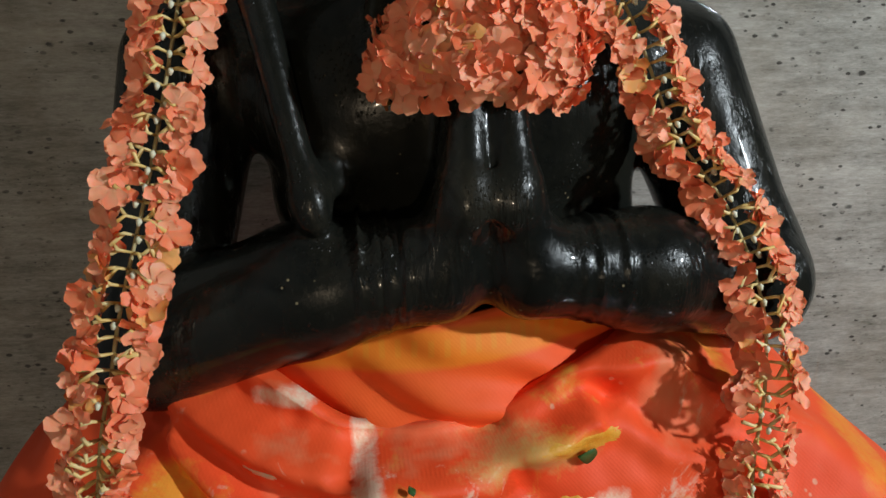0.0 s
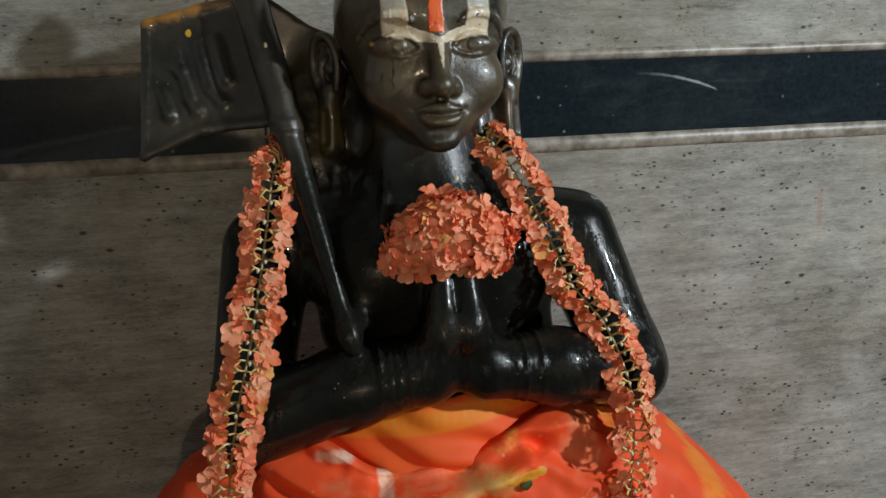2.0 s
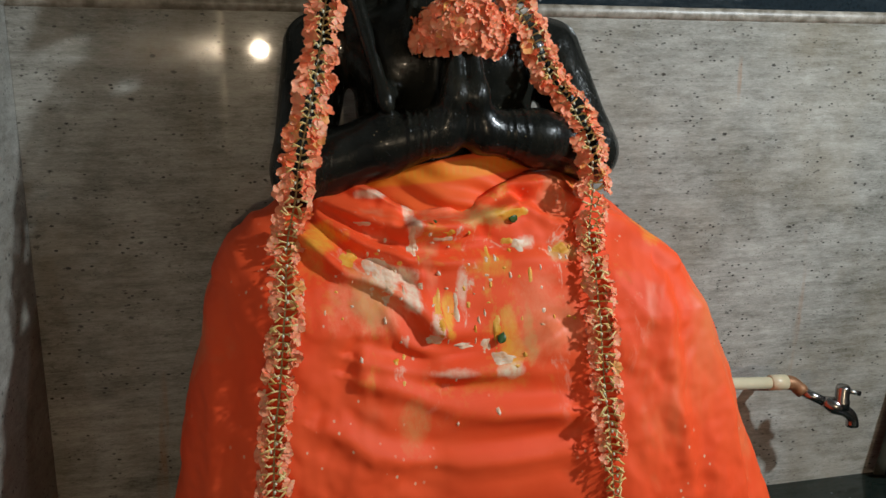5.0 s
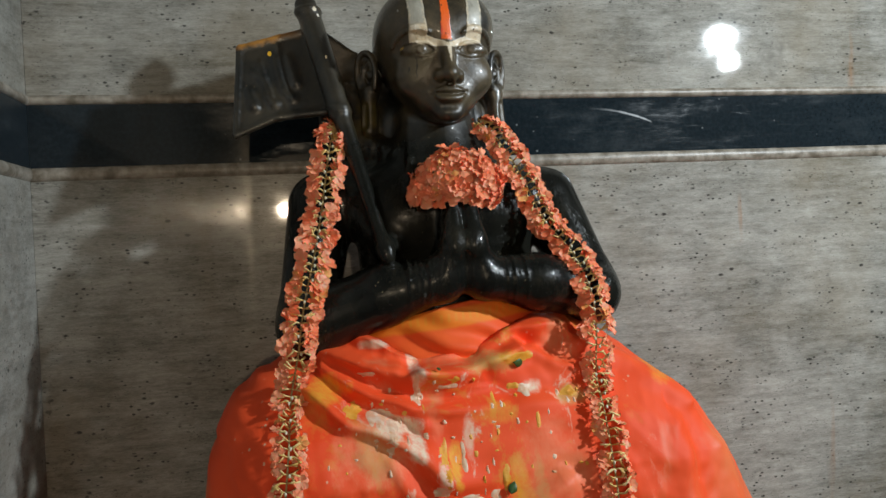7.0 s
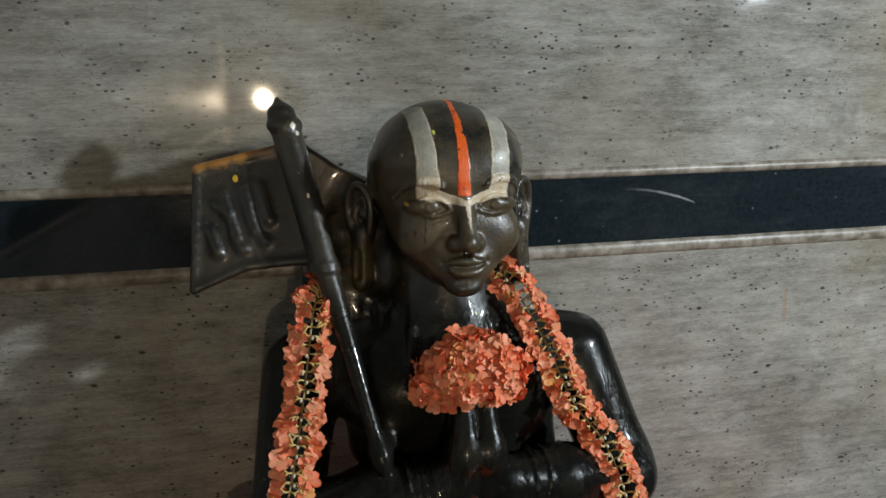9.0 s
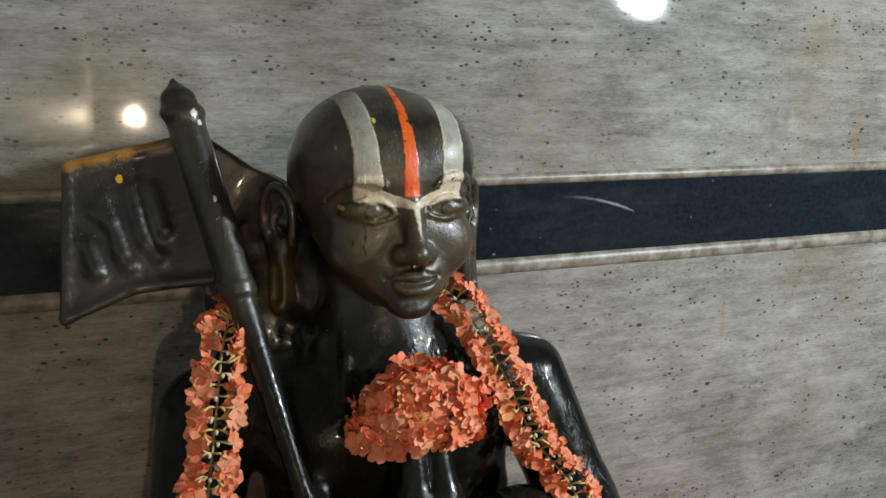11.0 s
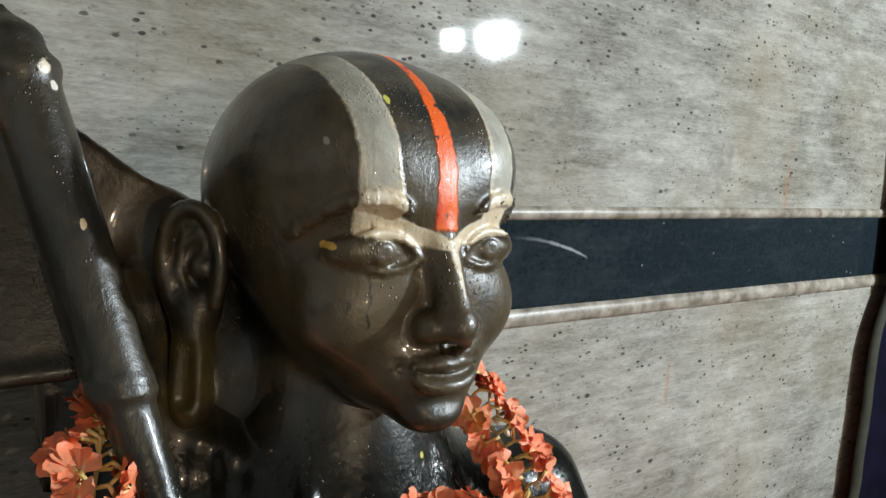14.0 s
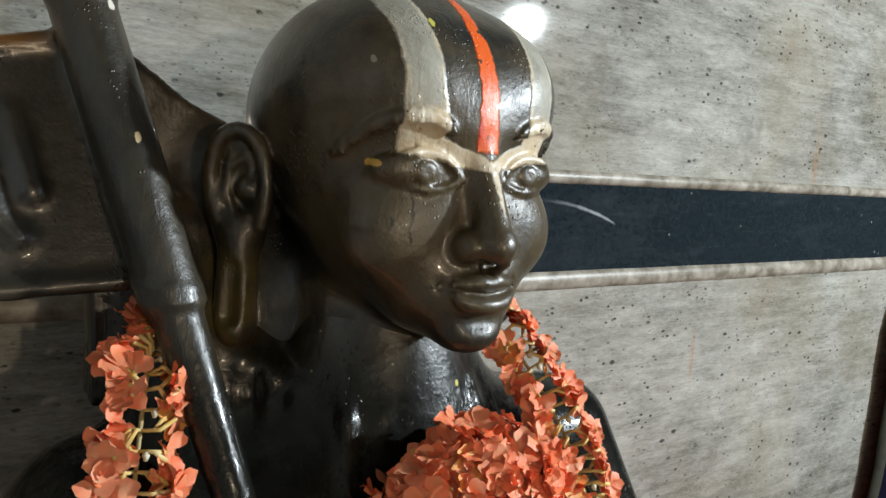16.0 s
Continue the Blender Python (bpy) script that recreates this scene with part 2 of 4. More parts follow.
CREAM, YELLOW, SALMON, TAN = (0.86, 0.74, 0.55), (0.84, 0.42, 0.04), (0.90, 0.27, 0.13), (0.62, 0.38, 0.13)
WASHES = (  # x, height, half width, half height, colour, cover
    (-0.115, 1.035, 0.050, 0.042, SALMON, 0.8), (-0.165, 1.098, 0.026, 0.014, YELLOW, 0.7), (-0.090, 1.056, 0.026, 0.010, CREAM, 0.9),
    (-0.073, 1.036, 0.012, 0.018, CREAM, 0.9), (-0.046, 1.006, 0.008, 0.018, CREAM, 0.7), (-0.122, 1.030, 0.022, 0.028, TAN, 0.45),
    (-0.031, 1.012, 0.009, 0.024, YELLOW, 0.9), (0.040, 0.978, 0.013, 0.040, YELLOW, 0.75), (0.038, 0.948, 0.017, 0.012, CREAM, 0.8),
    (0.030, 1.114, 0.042, 0.014, TAN, 0.75), (0.050, 1.118, 0.022, 0.010, YELLOW, 0.6), (0.072, 1.084, 0.013, 0.009, CREAM, 0.85),
    (0.116, 1.072, 0.022, 0.012, TAN, 0.8), (-0.064, 1.120, 0.008, 0.036, CREAM, 0.75), (-0.106, 1.140, 0.022, 0.006, CREAM, 0.8),
    (-0.149, 1.148, 0.010, 0.010, YELLOW, 0.6), (-0.012, 1.040, 0.007, 0.026, CREAM, 0.6), (0.080, 1.000, 0.045, 0.050, SALMON, 0.5),
    (-0.075, 0.895, 0.018, 0.034, TAN, 0.4), (0.062, 0.985, 0.008, 0.034, TAN, 0.5), (0.020, 1.060, 0.030, 0.012, YELLOW, 0.4),
    (-0.030, 0.950, 0.026, 0.006, CREAM, 0.5), (0.150, 1.150, 0.010, 0.020, YELLOW, 0.5), (0.245, 1.085, 0.030, 0.012, YELLOW, 0.5))


def cloth(name, a, b, stained):
    p = Paint(name, 0.62)
    c = p.mix(a, b, p.noise(7, detail=5).ramp(0.35, 0.7))
    if stained:
        wet = p.noise(5.5, (1, 1, 0.7), 5, 0.6, 0.6).ramp(0.55, 0.70)
        c = p.mix(c, (0.76, 0.23, 0.09), wet * 0.65)
        zone = p.x.abs().ramp(0.22, 0.12) * p.z.ramp(0.88, 1.0)
        turm = p.noise(13, (1, 1, 0.55), 7, 0.7, 0.4).ramp(0.55, 0.66)
        c = p.mix(c, (0.72, 0.36, 0.05), turm * zone * 0.85)
        milk = p.noise(22, (1, 1, 0.45), 7, 0.75, 0.5).ramp(0.59, 0.67)
        c = p.mix(c, (0.78, 0.62, 0.45), milk * zone * 0.7)
        dots = p.cells(85, (1, 1, 0.7)).ramp(0.16, 0.10) * p.noise(12).ramp(0.55, 0.62)
        c = p.mix(c, (0.80, 0.58, 0.38), dots * 0.7)
        chalk = p.noise(9, (1, 1, 0.30), 5, 0.6).ramp(0.56, 0.72)
        c = p.mix(c, (0.72, 0.42, 0.21), chalk * zone * 0.7)
        # dried washes of milk, sandal and turmeric, thin at ragged edges
        edge = (p.noise(34, (1, 1, 0.6), 6, 0.7) - 0.5) * 1.9
        fleck = p.noise(130, (1, 1, 0.5), 5, 0.75).ramp(0.36, 0.56)
        for dx, dz, w, h, tint, thick in WASHES:
            u, v = (p.x - dx) * (1.0 / w), (p.z - dz) * (1.0 / h)
            c = p.mix(c, tint, ((u * u + v * v).op("SQRT") + edge).ramp(1.05, 0.55) * (fleck * 0.5 + 0.5) * thick)
        p.rough(wet * -0.25 + 0.62)
    else:
        band = ((p.z - p.x * 0.10 - 1.166).abs() + (p.noise(40, detail=3) - 0.5) * 0.006).ramp(0.013, 0.009)
        c = p.mix(c, (0.88, 0.25, 0.018), band * 0.85)
        ticks = (p.x * 700.0).op("SINE").ramp(0.2, 0.6) * ((p.z - p.x * 0.10 - 1.167).abs()).ramp(0.006, 0.004)
        c = p.mix(c, (0.80, 0.33, 0.03), ticks * 0.4)
    p.colour(c)
    weave = (p.x * 2600.0).op("SINE") * (p.z * 2600.0).op("SINE")
    p.bump(p.noise(45, detail=5) * 0.8 + weave * 0.03, 0.35, 0.002)
    return p.set("Specular IOR Level", 0.3).m


def petal_paint(name):
    p = Paint(name, 0.55)
    r = p.each()
    c = p.mix((0.95, 0.190, 0.068), (0.97, 0.38, 0.215), (r * 0.6 + p.noise(110, detail=3, rough=0.7) * 0.6).ramp(0.25, 0.90))
    c = p.mix(c, (0.92, 0.40, 0.05), r.ramp(0.95, 0.97) * 0.6)
    p.colour(c).bump(p.noise(300, (1, 1, 1), 3), 0.2, 0.0006)
    return p.set("Subsurface Weight", 0.35).set("Subsurface Scale", 0.006).m


def plain(name, c0, c1, rough, metal=0.0, scale=40, bump=0.15):
    p = Paint(name, rough, metal)
    p.colour(p.mix(c0, c1, p.noise(scale, detail=5).ramp(0.35, 0.7)))
    return p.bump(p.noise(scale * 4, detail=3), bump, 0.0008).m


MARBLE = marble("polished_grey_marble")
MARBLE_SIDE = marble("dull_grey_marble", 0.42)
GRANITE = dark_granite("blue_black_granite")
GRANITE_SIDE = dark_granite("dull_blue_black_granite", dull=0.42)
GRANITE_PLINTH = dark_granite("green_black_granite", (0.008, 0.013, 0.010))
BEAD = plain("cream_marble_bead", (0.16, 0.135, 0.10), (0.42, 0.38, 0.32), 0.4, scale=60, bump=0.4)
JOINT = plain("grey_joint_mortar", (0.27, 0.26, 0.23), (0.34, 0.32, 0.29), 0.9)
STUCCO = stucco("dim_room_plaster", (0.12, 0.112, 0.10))
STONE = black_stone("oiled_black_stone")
ROBE = cloth("saffron_cotton", (0.86, 0.072, 0.014), (0.92, 0.105, 0.026), True)
WAIST = cloth("orange_silk", (0.86, 0.080, 0.016), (0.90, 0.13, 0.022), False)
PETAL = petal_paint("salmon_orange_petal")
TUBE = plain("pale_yellow_flower_tube", (0.74, 0.48, 0.12), (0.84, 0.70, 0.36), 0.5, scale=90)
BUD = plain("white_flower_bud", (0.62, 0.62, 0.42), (0.78, 0.76, 0.60), 0.5, scale=90)
THREAD = plain("cotton_thread", (0.40, 0.33, 0.15), (0.5, 0.42, 0.22), 0.8, scale=120)
PASTE = plain("white_sandal_paste", (0.72, 0.42, 0.24), (0.78, 0.70, 0.56), 0.45, scale=110, bump=0.5)
TURMERIC = plain("yellow_turmeric_paste", (0.72, 0.30, 0.02), (0.80, 0.45, 0.08), 0.5, scale=90, bump=0.5)
LEAF = plain("green_basil_leaf", (0.02, 0.07, 0.015), (0.05, 0.13, 0.03), 0.45, scale=120)
PVC = plain("cream_pvc_pipe", (0.60, 0.50, 0.32), (0.68, 0.60, 0.42), 0.35, scale=20)
RUST = plain("rusty_brass_elbow", (0.20, 0.075, 0.03), (0.34, 0.17, 0.08), 0.5, 0.4, scale=60)
CHROME = plain("worn_chrome", (0.30, 0.28, 0.27), (0.45, 0.44, 0.43), 0.22, 1.0, scale=50)
CURTAIN = plain("dark_blue_cloth", (0.003, 0.003, 0.009), (0.006, 0.005, 0.018), 0.9, scale=30)
CURTAIN.node_tree.nodes["Principled BSDF"].inputs["Specular IOR Level"].default_value = 0.08
HEM = plain("olive_hem", (0.018, 0.020, 0.012), (0.036, 0.038, 0.022), 0.8, scale=60)


# ---------------------------------------------------------------- building helpers
def holder(name, label, category, group="", kind=""):
    return tagged(new(name), label, category, group, kind)


def mesh_of(name, verts, faces, mat, smooth=True):
    me = bpy.data.meshes.new(name)
    me.from_pydata(verts, [], faces)
    for m in (mat if isinstance(mat, (list, tuple)) else [mat]):
        me.materials.append(m)
    if smooth:
        me.shade_smooth()
    me.update()
    return me


def from_bm(name, bm, mat, smooth=False):
    me = bpy.data.meshes.new(name)
    bmesh.ops.recalc_face_normals(bm, faces=bm.faces)
    bm.to_mesh(me)
    bm.free()
    me.materials.append(mat)
    if smooth:
        me.shade_smooth()
    return me


def part(name, data, parent, label=""):
    ob = new(name, data)
    ob.parent = parent
    return tagged(ob, label) if label else ob


def block(x0, x1, y0, y1, z0, z1, bevel=0.0):
    bm = bmesh.new()
    bmesh.ops.create_cube(bm, size=1)
    for v in bm.verts:
        v.co = Vector(((x0 + x1) / 2 + v.co.x * (x1 - x0), (y0 + y1) / 2 + v.co.y * (y1 - y0), (z0 + z1) / 2 + v.co.z * (z1 - z0)))
    if bevel:
        bmesh.ops.bevel(bm, geom=bm.edges[:], offset=bevel, segments=2, affect="EDGES")
    return bm


def spline(points, n):
    """n points evenly along a smooth curve through the given ones."""
    p = [Vector(a) for a in points]
    p = [p[0] * 2 - p[1]] + p + [p[-1] * 2 - p[-2]]
    fine = []
    for i in range(1, len(p) - 2):
        for s in range(24):
            t = s / 24
            a, b, c, d = p[i - 1:i + 3]
            fine.append(0.5 * (2 * b + (c - a) * t + (2 * a - 5 * b + 4 * c - d) * t * t + (3 * b - a - 3 * c + d) * t ** 3))
    fine.append(p[-2])
    run = [0.0]
    for a, b in zip(fine, fine[1:]):
        run.append(run[-1] + (b - a).length)
    out, j = [], 0
    for i in range(n):
        want = run[-1] * i / (n - 1)
        while j < len(run) - 2 and run[j + 1] < want:
            j += 1
        f = (want - run[j]) / max(run[j + 1] - run[j], 1e-9)
        out.append(fine[j].lerp(fine[j + 1], f))
    return out


def tube(points, radii, sides=8):
    """Verts and faces of a closed tube along points."""
    verts, faces = [], []
    n = len(points)
    for i, p in enumerate(points):
        d = (points[min(i + 1, n - 1)] - points[max(i - 1, 0)]).normalized()
        u = d.cross(Vector((0.31, 0.2, 0.93))).normalized()
        w = d.cross(u)
        r = radii[i] if isinstance(radii, (list, tuple)) else radii
        for k in range(sides):
            a = 2 * math.pi * k / sides
            verts.append(p + (u * math.cos(a) + w * math.sin(a)) * r)
    for i in range(n - 1):
        for k in range(sides):
            a, b = i * sides + k, i * sides + (k + 1) % sides
            faces.append((a, b, b + sides, a + sides))
    faces.append(tuple(range(sides))[::-1])
    faces.append(tuple((n - 1) * sides + k for k in range(sides)))
    return verts, faces


# ---------------------------------------------------------------- the niche
WALL_Y, LEFT_X = 0.78, -0.558
PLINTH = 0.52


def structure(name, bm, mat, label, category):
    return tagged(new(name, from_bm(name, bm, mat)), label, category, kind="structure")


structure("floor", block(-0.9, 3.2, -5.6, 1.0, -0.1, 0.0), STUCCO, "dim grey plastered room floor", "floor")
structure("ceiling", block(-0.9, 3.2, -5.6, 1.0, 2.7, 2.8), STUCCO, "dim plastered ceiling", "ceiling")
structure("wall_back", block(-0.9, 3.2, -5.7, -5.6, 0.0, 2.7), STUCCO, "dim plastered wall facing the shrine", "wall")
structure("wall_right", block(3.2, 3.3, -5.6, 1.0, 0.0, 2.7), STUCCO, "dim plastered side wall", "wall")
wall_n = structure("wall_north", block(-0.9, 3.2, WALL_Y + 0.018, 1.0, 0.0, 2.7), JOINT, "stone-clad shrine wall of grey marble slabs with a dark band", "wall")
wall_w = structure("wall_west", block(-0.9, LEFT_X - 0.018, -5.6, WALL_Y + 0.018, 0.0, 2.7), JOINT, "stone-clad side wall of grey marble with a dark band", "wall")
structure("plinth", block(LEFT_X, 1.6, 0.10, WALL_Y + 0.017, 0.0, PLINTH, 0.006), GRANITE_PLINTH, "dark polished granite plinth under the statue", "plinth")


def rows_of(bounds, z0, z1, name, mat, label, west, bevel=0.0):
    """Slabs of the cladding side by side, on the north or the west wall."""
    for a, b in zip(bounds, bounds[1:]):
        g = 0.00003
        if west:
            bm = block(LEFT_X - 0.0179, LEFT_X, a + g, b - g, z0 + g, z1 - g, bevel)
        else:
            bm = block(a + g, b - g, WALL_Y, WALL_Y + 0.0179, z0 + g, z1 - g, bevel)
        part(name, from_bm(name, bm, mat), wall_w if west else wall_n, label)


XS_LOW, XS_UP = (LEFT_X, 1.12, 2.0, 3.2), (LEFT_X, -0.064, 0.791, 1.7, 3.2)
YS = (-5.6, -4.6, -3.7, -2.8, -1.9, -0.9, 0.05, WALL_Y - 0.001)
for west, low, up in ((False, XS_LOW, XS_UP), (True, YS, YS)):
    rows_of(low, PLINTH if not west else 0.0, 1.371, "marble_slab", MARBLE_SIDE if west else MARBLE, "", west)
    rows_of(low, 1.390, 1.481, "granite_band", GRANITE_SIDE if west else GRANITE, "polished blue-black granite strip", west)
    rows_of(up, 1.494, 2.7, "marble_slab", MARBLE_SIDE if west else MARBLE, "", west)


def bead(z0, z1, west):
    """A half-round stone bead that stands proud of the cladding."""
    n, verts, faces = 7, [], []
    ends = (-5.6, WALL_Y) if west else (LEFT_X, 3.2)
    cuts = np.linspace(ends[0], ends[1], 60)
    for i, s in enumerate(cuts):
        for k in range(n):
            a = math.pi * k / (n - 1)
            out = 0.007 * math.sin(a) + 0.0005 * noise.noise((s * 9, k, z0 * 7))
            z = (z0 + z1) / 2 - (z1 - z0) / 2 * math.cos(a) + 0.0006 * noise.noise((s * 14, 3.1, z0 * 5))
            verts.append((LEFT_X - 0.002 + out, s, z) if west else (s, WALL_Y + 0.002 - out, z))
    for i in range(len(cuts) - 1):
        for k in range(n - 1):
            a = i * n + k
            faces.append((a, a + 1, a + n + 1, a + n))
    return mesh_of("bead", verts, faces, BEAD)


for west in (False, True):
    for z0, z1 in ((1.370, 1.391), (1.480, 1.495)):
        part("bead", bead(z0, z1, west), wall_w if west else wall_n, "cream stone bead edging the dark band")


from mathutils.bvhtree import BVHTree
# ---------------------------------------------------------------- the statue
class Clay:
    """A distance field on a grid, into which rounded forms are blended."""

    def __init__(self, lo, hi, step):
        self.lo, self.h = np.array(lo, np.float32), step
        self.n = [int(math.ceil((b - a) / step)) + 1 for a, b in zip(lo, hi)]
        self.ax = [(self.lo[i] + step * np.arange(self.n[i])).astype(np.float32) for i in range(3)]
        self.d = np.full(self.n, 0.04, np.float32)

    def window(self, lo, hi):
        cut = []
        for i in range(3):
            a = int(np.clip((lo[i] - self.lo[i]) / self.h, 0, self.n[i] - 1))
            b = int(np.clip((hi[i] - self.lo[i]) / self.h + 2, a + 1, self.n[i]))
            cut.append(slice(a, b))
        x, y, z = (self.ax[i][cut[i]] for i in range(3))
        return tuple(cut), x[:, None, None], y[None, :, None], z[None, None, :]

    def blend(self, cut, f, k, carve=False):
        d = self.d[cut]
        f = -f if carve else f
        if carve:
            h = np.maximum(k - np.abs(d - f), 0) / k
            self.d[cut] = np.maximum(d, f) + h * h * k * 0.25
        else:
            h = np.maximum(k - np.abs(d - f), 0) / k
            self.d[cut] = np.minimum(d, f) - h * h * k * 0.25

    def ball(self, c, r, k=0.01, carve=False):
        r = (r, r, r) if isinstance(r, (int, float)) else r
        m = 0.03
        cut, x, y, z = self.window([a - b - m for a, b in zip(c, r)], [a + b + m for a, b in zip(c, r)])
        u, v, w = (x - c[0]) / r[0], (y - c[1]) / r[1], (z - c[2]) / r[2]
        k0 = np.sqrt(u * u + v * v + w * w)
        k1 = np.sqrt((u / r[0]) ** 2 + (v / r[1]) ** 2 + (w / r[2]) ** 2) + 1e-6
        self.blend(cut, (k0 * (k0 - 1) / k1).astype(np.float32), k, carve)

    def limb(self, a, b, ra, rb, k=0.01, carve=False, flat=1.0):
        """A tapered round bar from a to b; flat squeezes it front to back."""
        m = max(ra, rb) + 0.03
        cut, x, y, z = self.window([min(p, q) - m for p, q in zip(a, b)], [max(p, q) + m for p, q in zip(a, b)])
        ab = [q - p for p, q in zip(a, b)]
        t = ((x - a[0]) * ab[0] + (y - a[1]) * ab[1] + (z - a[2]) * ab[2]) / sum(v * v for v in ab)
        t = np.clip(t, 0, 1)
        dx, dy, dz = x - a[0] - t * ab[0], (y - a[1] - t * ab[1]) / flat, z - a[2] - t * ab[2]
        self.blend(cut, (np.sqrt(dx * dx + dy * dy + dz * dz) - (ra + (rb - ra) * t)).astype(np.float32), k, carve)

    def chain(self, pts, radii, k=0.004, carve=False):
        for i in range(len(pts) - 1):
            self.limb(pts[i], pts[i + 1], radii[i], radii[i + 1], k, carve)

    def plate(self, corners, y_of, thick, k=0.004):
        """A slab over the convex polygon of (x, z) corners (anticlockwise), centred on y_of(x, z)."""
        xs, zs = [c[0] for c in corners], [c[1] for c in corners]
        ys = [y_of(*c) for c in corners]
        cut, x, y, z = self.window((min(xs) - 0.02, min(ys) - 0.04, min(zs) - 0.02), (max(xs) + 0.02, max(ys) + 0.04, max(zs) + 0.02))
        side = None
        for (ax, az), (bx, bz) in zip(corners, corners[1:] + corners[:1]):
            ln = math.hypot(bx - ax, bz - az)
            e = ((bz - az) * (x - ax) - (bx - ax) * (z - az)) / ln
            side = e if side is None else np.maximum(side, e)
        f = np.maximum(np.broadcast_to(side, np.broadcast(x, y, z).shape), np.abs(y - y_of(x, z)) - thick / 2)
        self.blend(cut, f.astype(np.float32), k)

    def front(self, x, z):
        """The y of the surface as met from the front."""
        col = self.d[int(round((x - self.lo[0]) / self.h)), :, int(round((z - self.lo[2]) / self.h))]
        j = max(1, int(np.argmax(col < 0)))
        return float(self.ax[1][j - 1] + self.h * col[j - 1] / (col[j - 1] - col[j]))

    def on(self, x, z, proud=0.0):
        """A point at x and z that stands out of the surface by so much."""
        return (x, self.front(x, z) - proud, z)

    def skin(self):
        """Verts and quads of the surface where the field is zero."""
        d, h = self.d, self.h
        s = d < 0
        core = [slice(0, -1)] * 3
        n = [v - 1 for v in self.n]
        total, count = np.zeros((*n, 3), np.float32), np.zeros(n, np.float32)
        for axis in range(3):
            o1, o2 = [a for a in range(3) if a != axis]
            for i in (0, 1):
                for j in (0, 1):
                    a = [None] * 3
                    a[axis], a[o1], a[o2] = slice(0, -1), slice(i, n[o1] + i), slice(j, n[o2] + j)
                    b = list(a)
                    b[axis] = slice(1, None)
                    da, db = d[tuple(a)], d[tuple(b)]
                    x = (da < 0) != (db < 0)
                    t = np.where(x, da / np.where(x, da - db, 1), 0)
                    total[..., axis] += t
                    total[..., o1] += x * i
                    total[..., o2] += x * j
                    count += x
        live = count > 0
        idx = np.full(n, -1, np.int64)
        idx[live] = np.arange(live.sum())
        cell = np.argwhere(live).astype(np.float32)
        verts = self.lo + (cell + total[live] / count[live][:, None]) * h
        faces = []
        for axis in range(3):
            o1, o2 = [(1, 2), (2, 0), (0, 1)][axis]
            a = [slice(1, v) for v in n]
            a[axis] = slice(0, n[axis])
            b = list(a)
            b[axis] = slice(1, n[axis] + 1)
            sa, sb = s[tuple(a)], s[tuple(b)]
            at = np.argwhere(sa != sb)
            at[:, [o1, o2]] += 1
            q = []
            for i, j in ((1, 1), (0, 1), (0, 0), (1, 0)):
                c = at.copy()
                c[:, o1] -= i
                c[:, o2] -= j
                q.append(idx[tuple(c.T)])
            q = np.stack(q, 1)
            flip = ~sa[sa != sb]
            q[flip] = q[flip][:, ::-1]
            faces.append(q)
        return verts, np.concatenate(faces)


def pole_at(z):
    """The staff's axis at a height."""
    f = (z - 1.245) / (1.575 - 1.245)
    return (-0.086 - 0.076 * f, 0.493 + 0.122 * f, z)


def flag_y(x, z):
    return 0.612 + (x + 0.16) * -0.16 + (z - 1.5) * 0.28


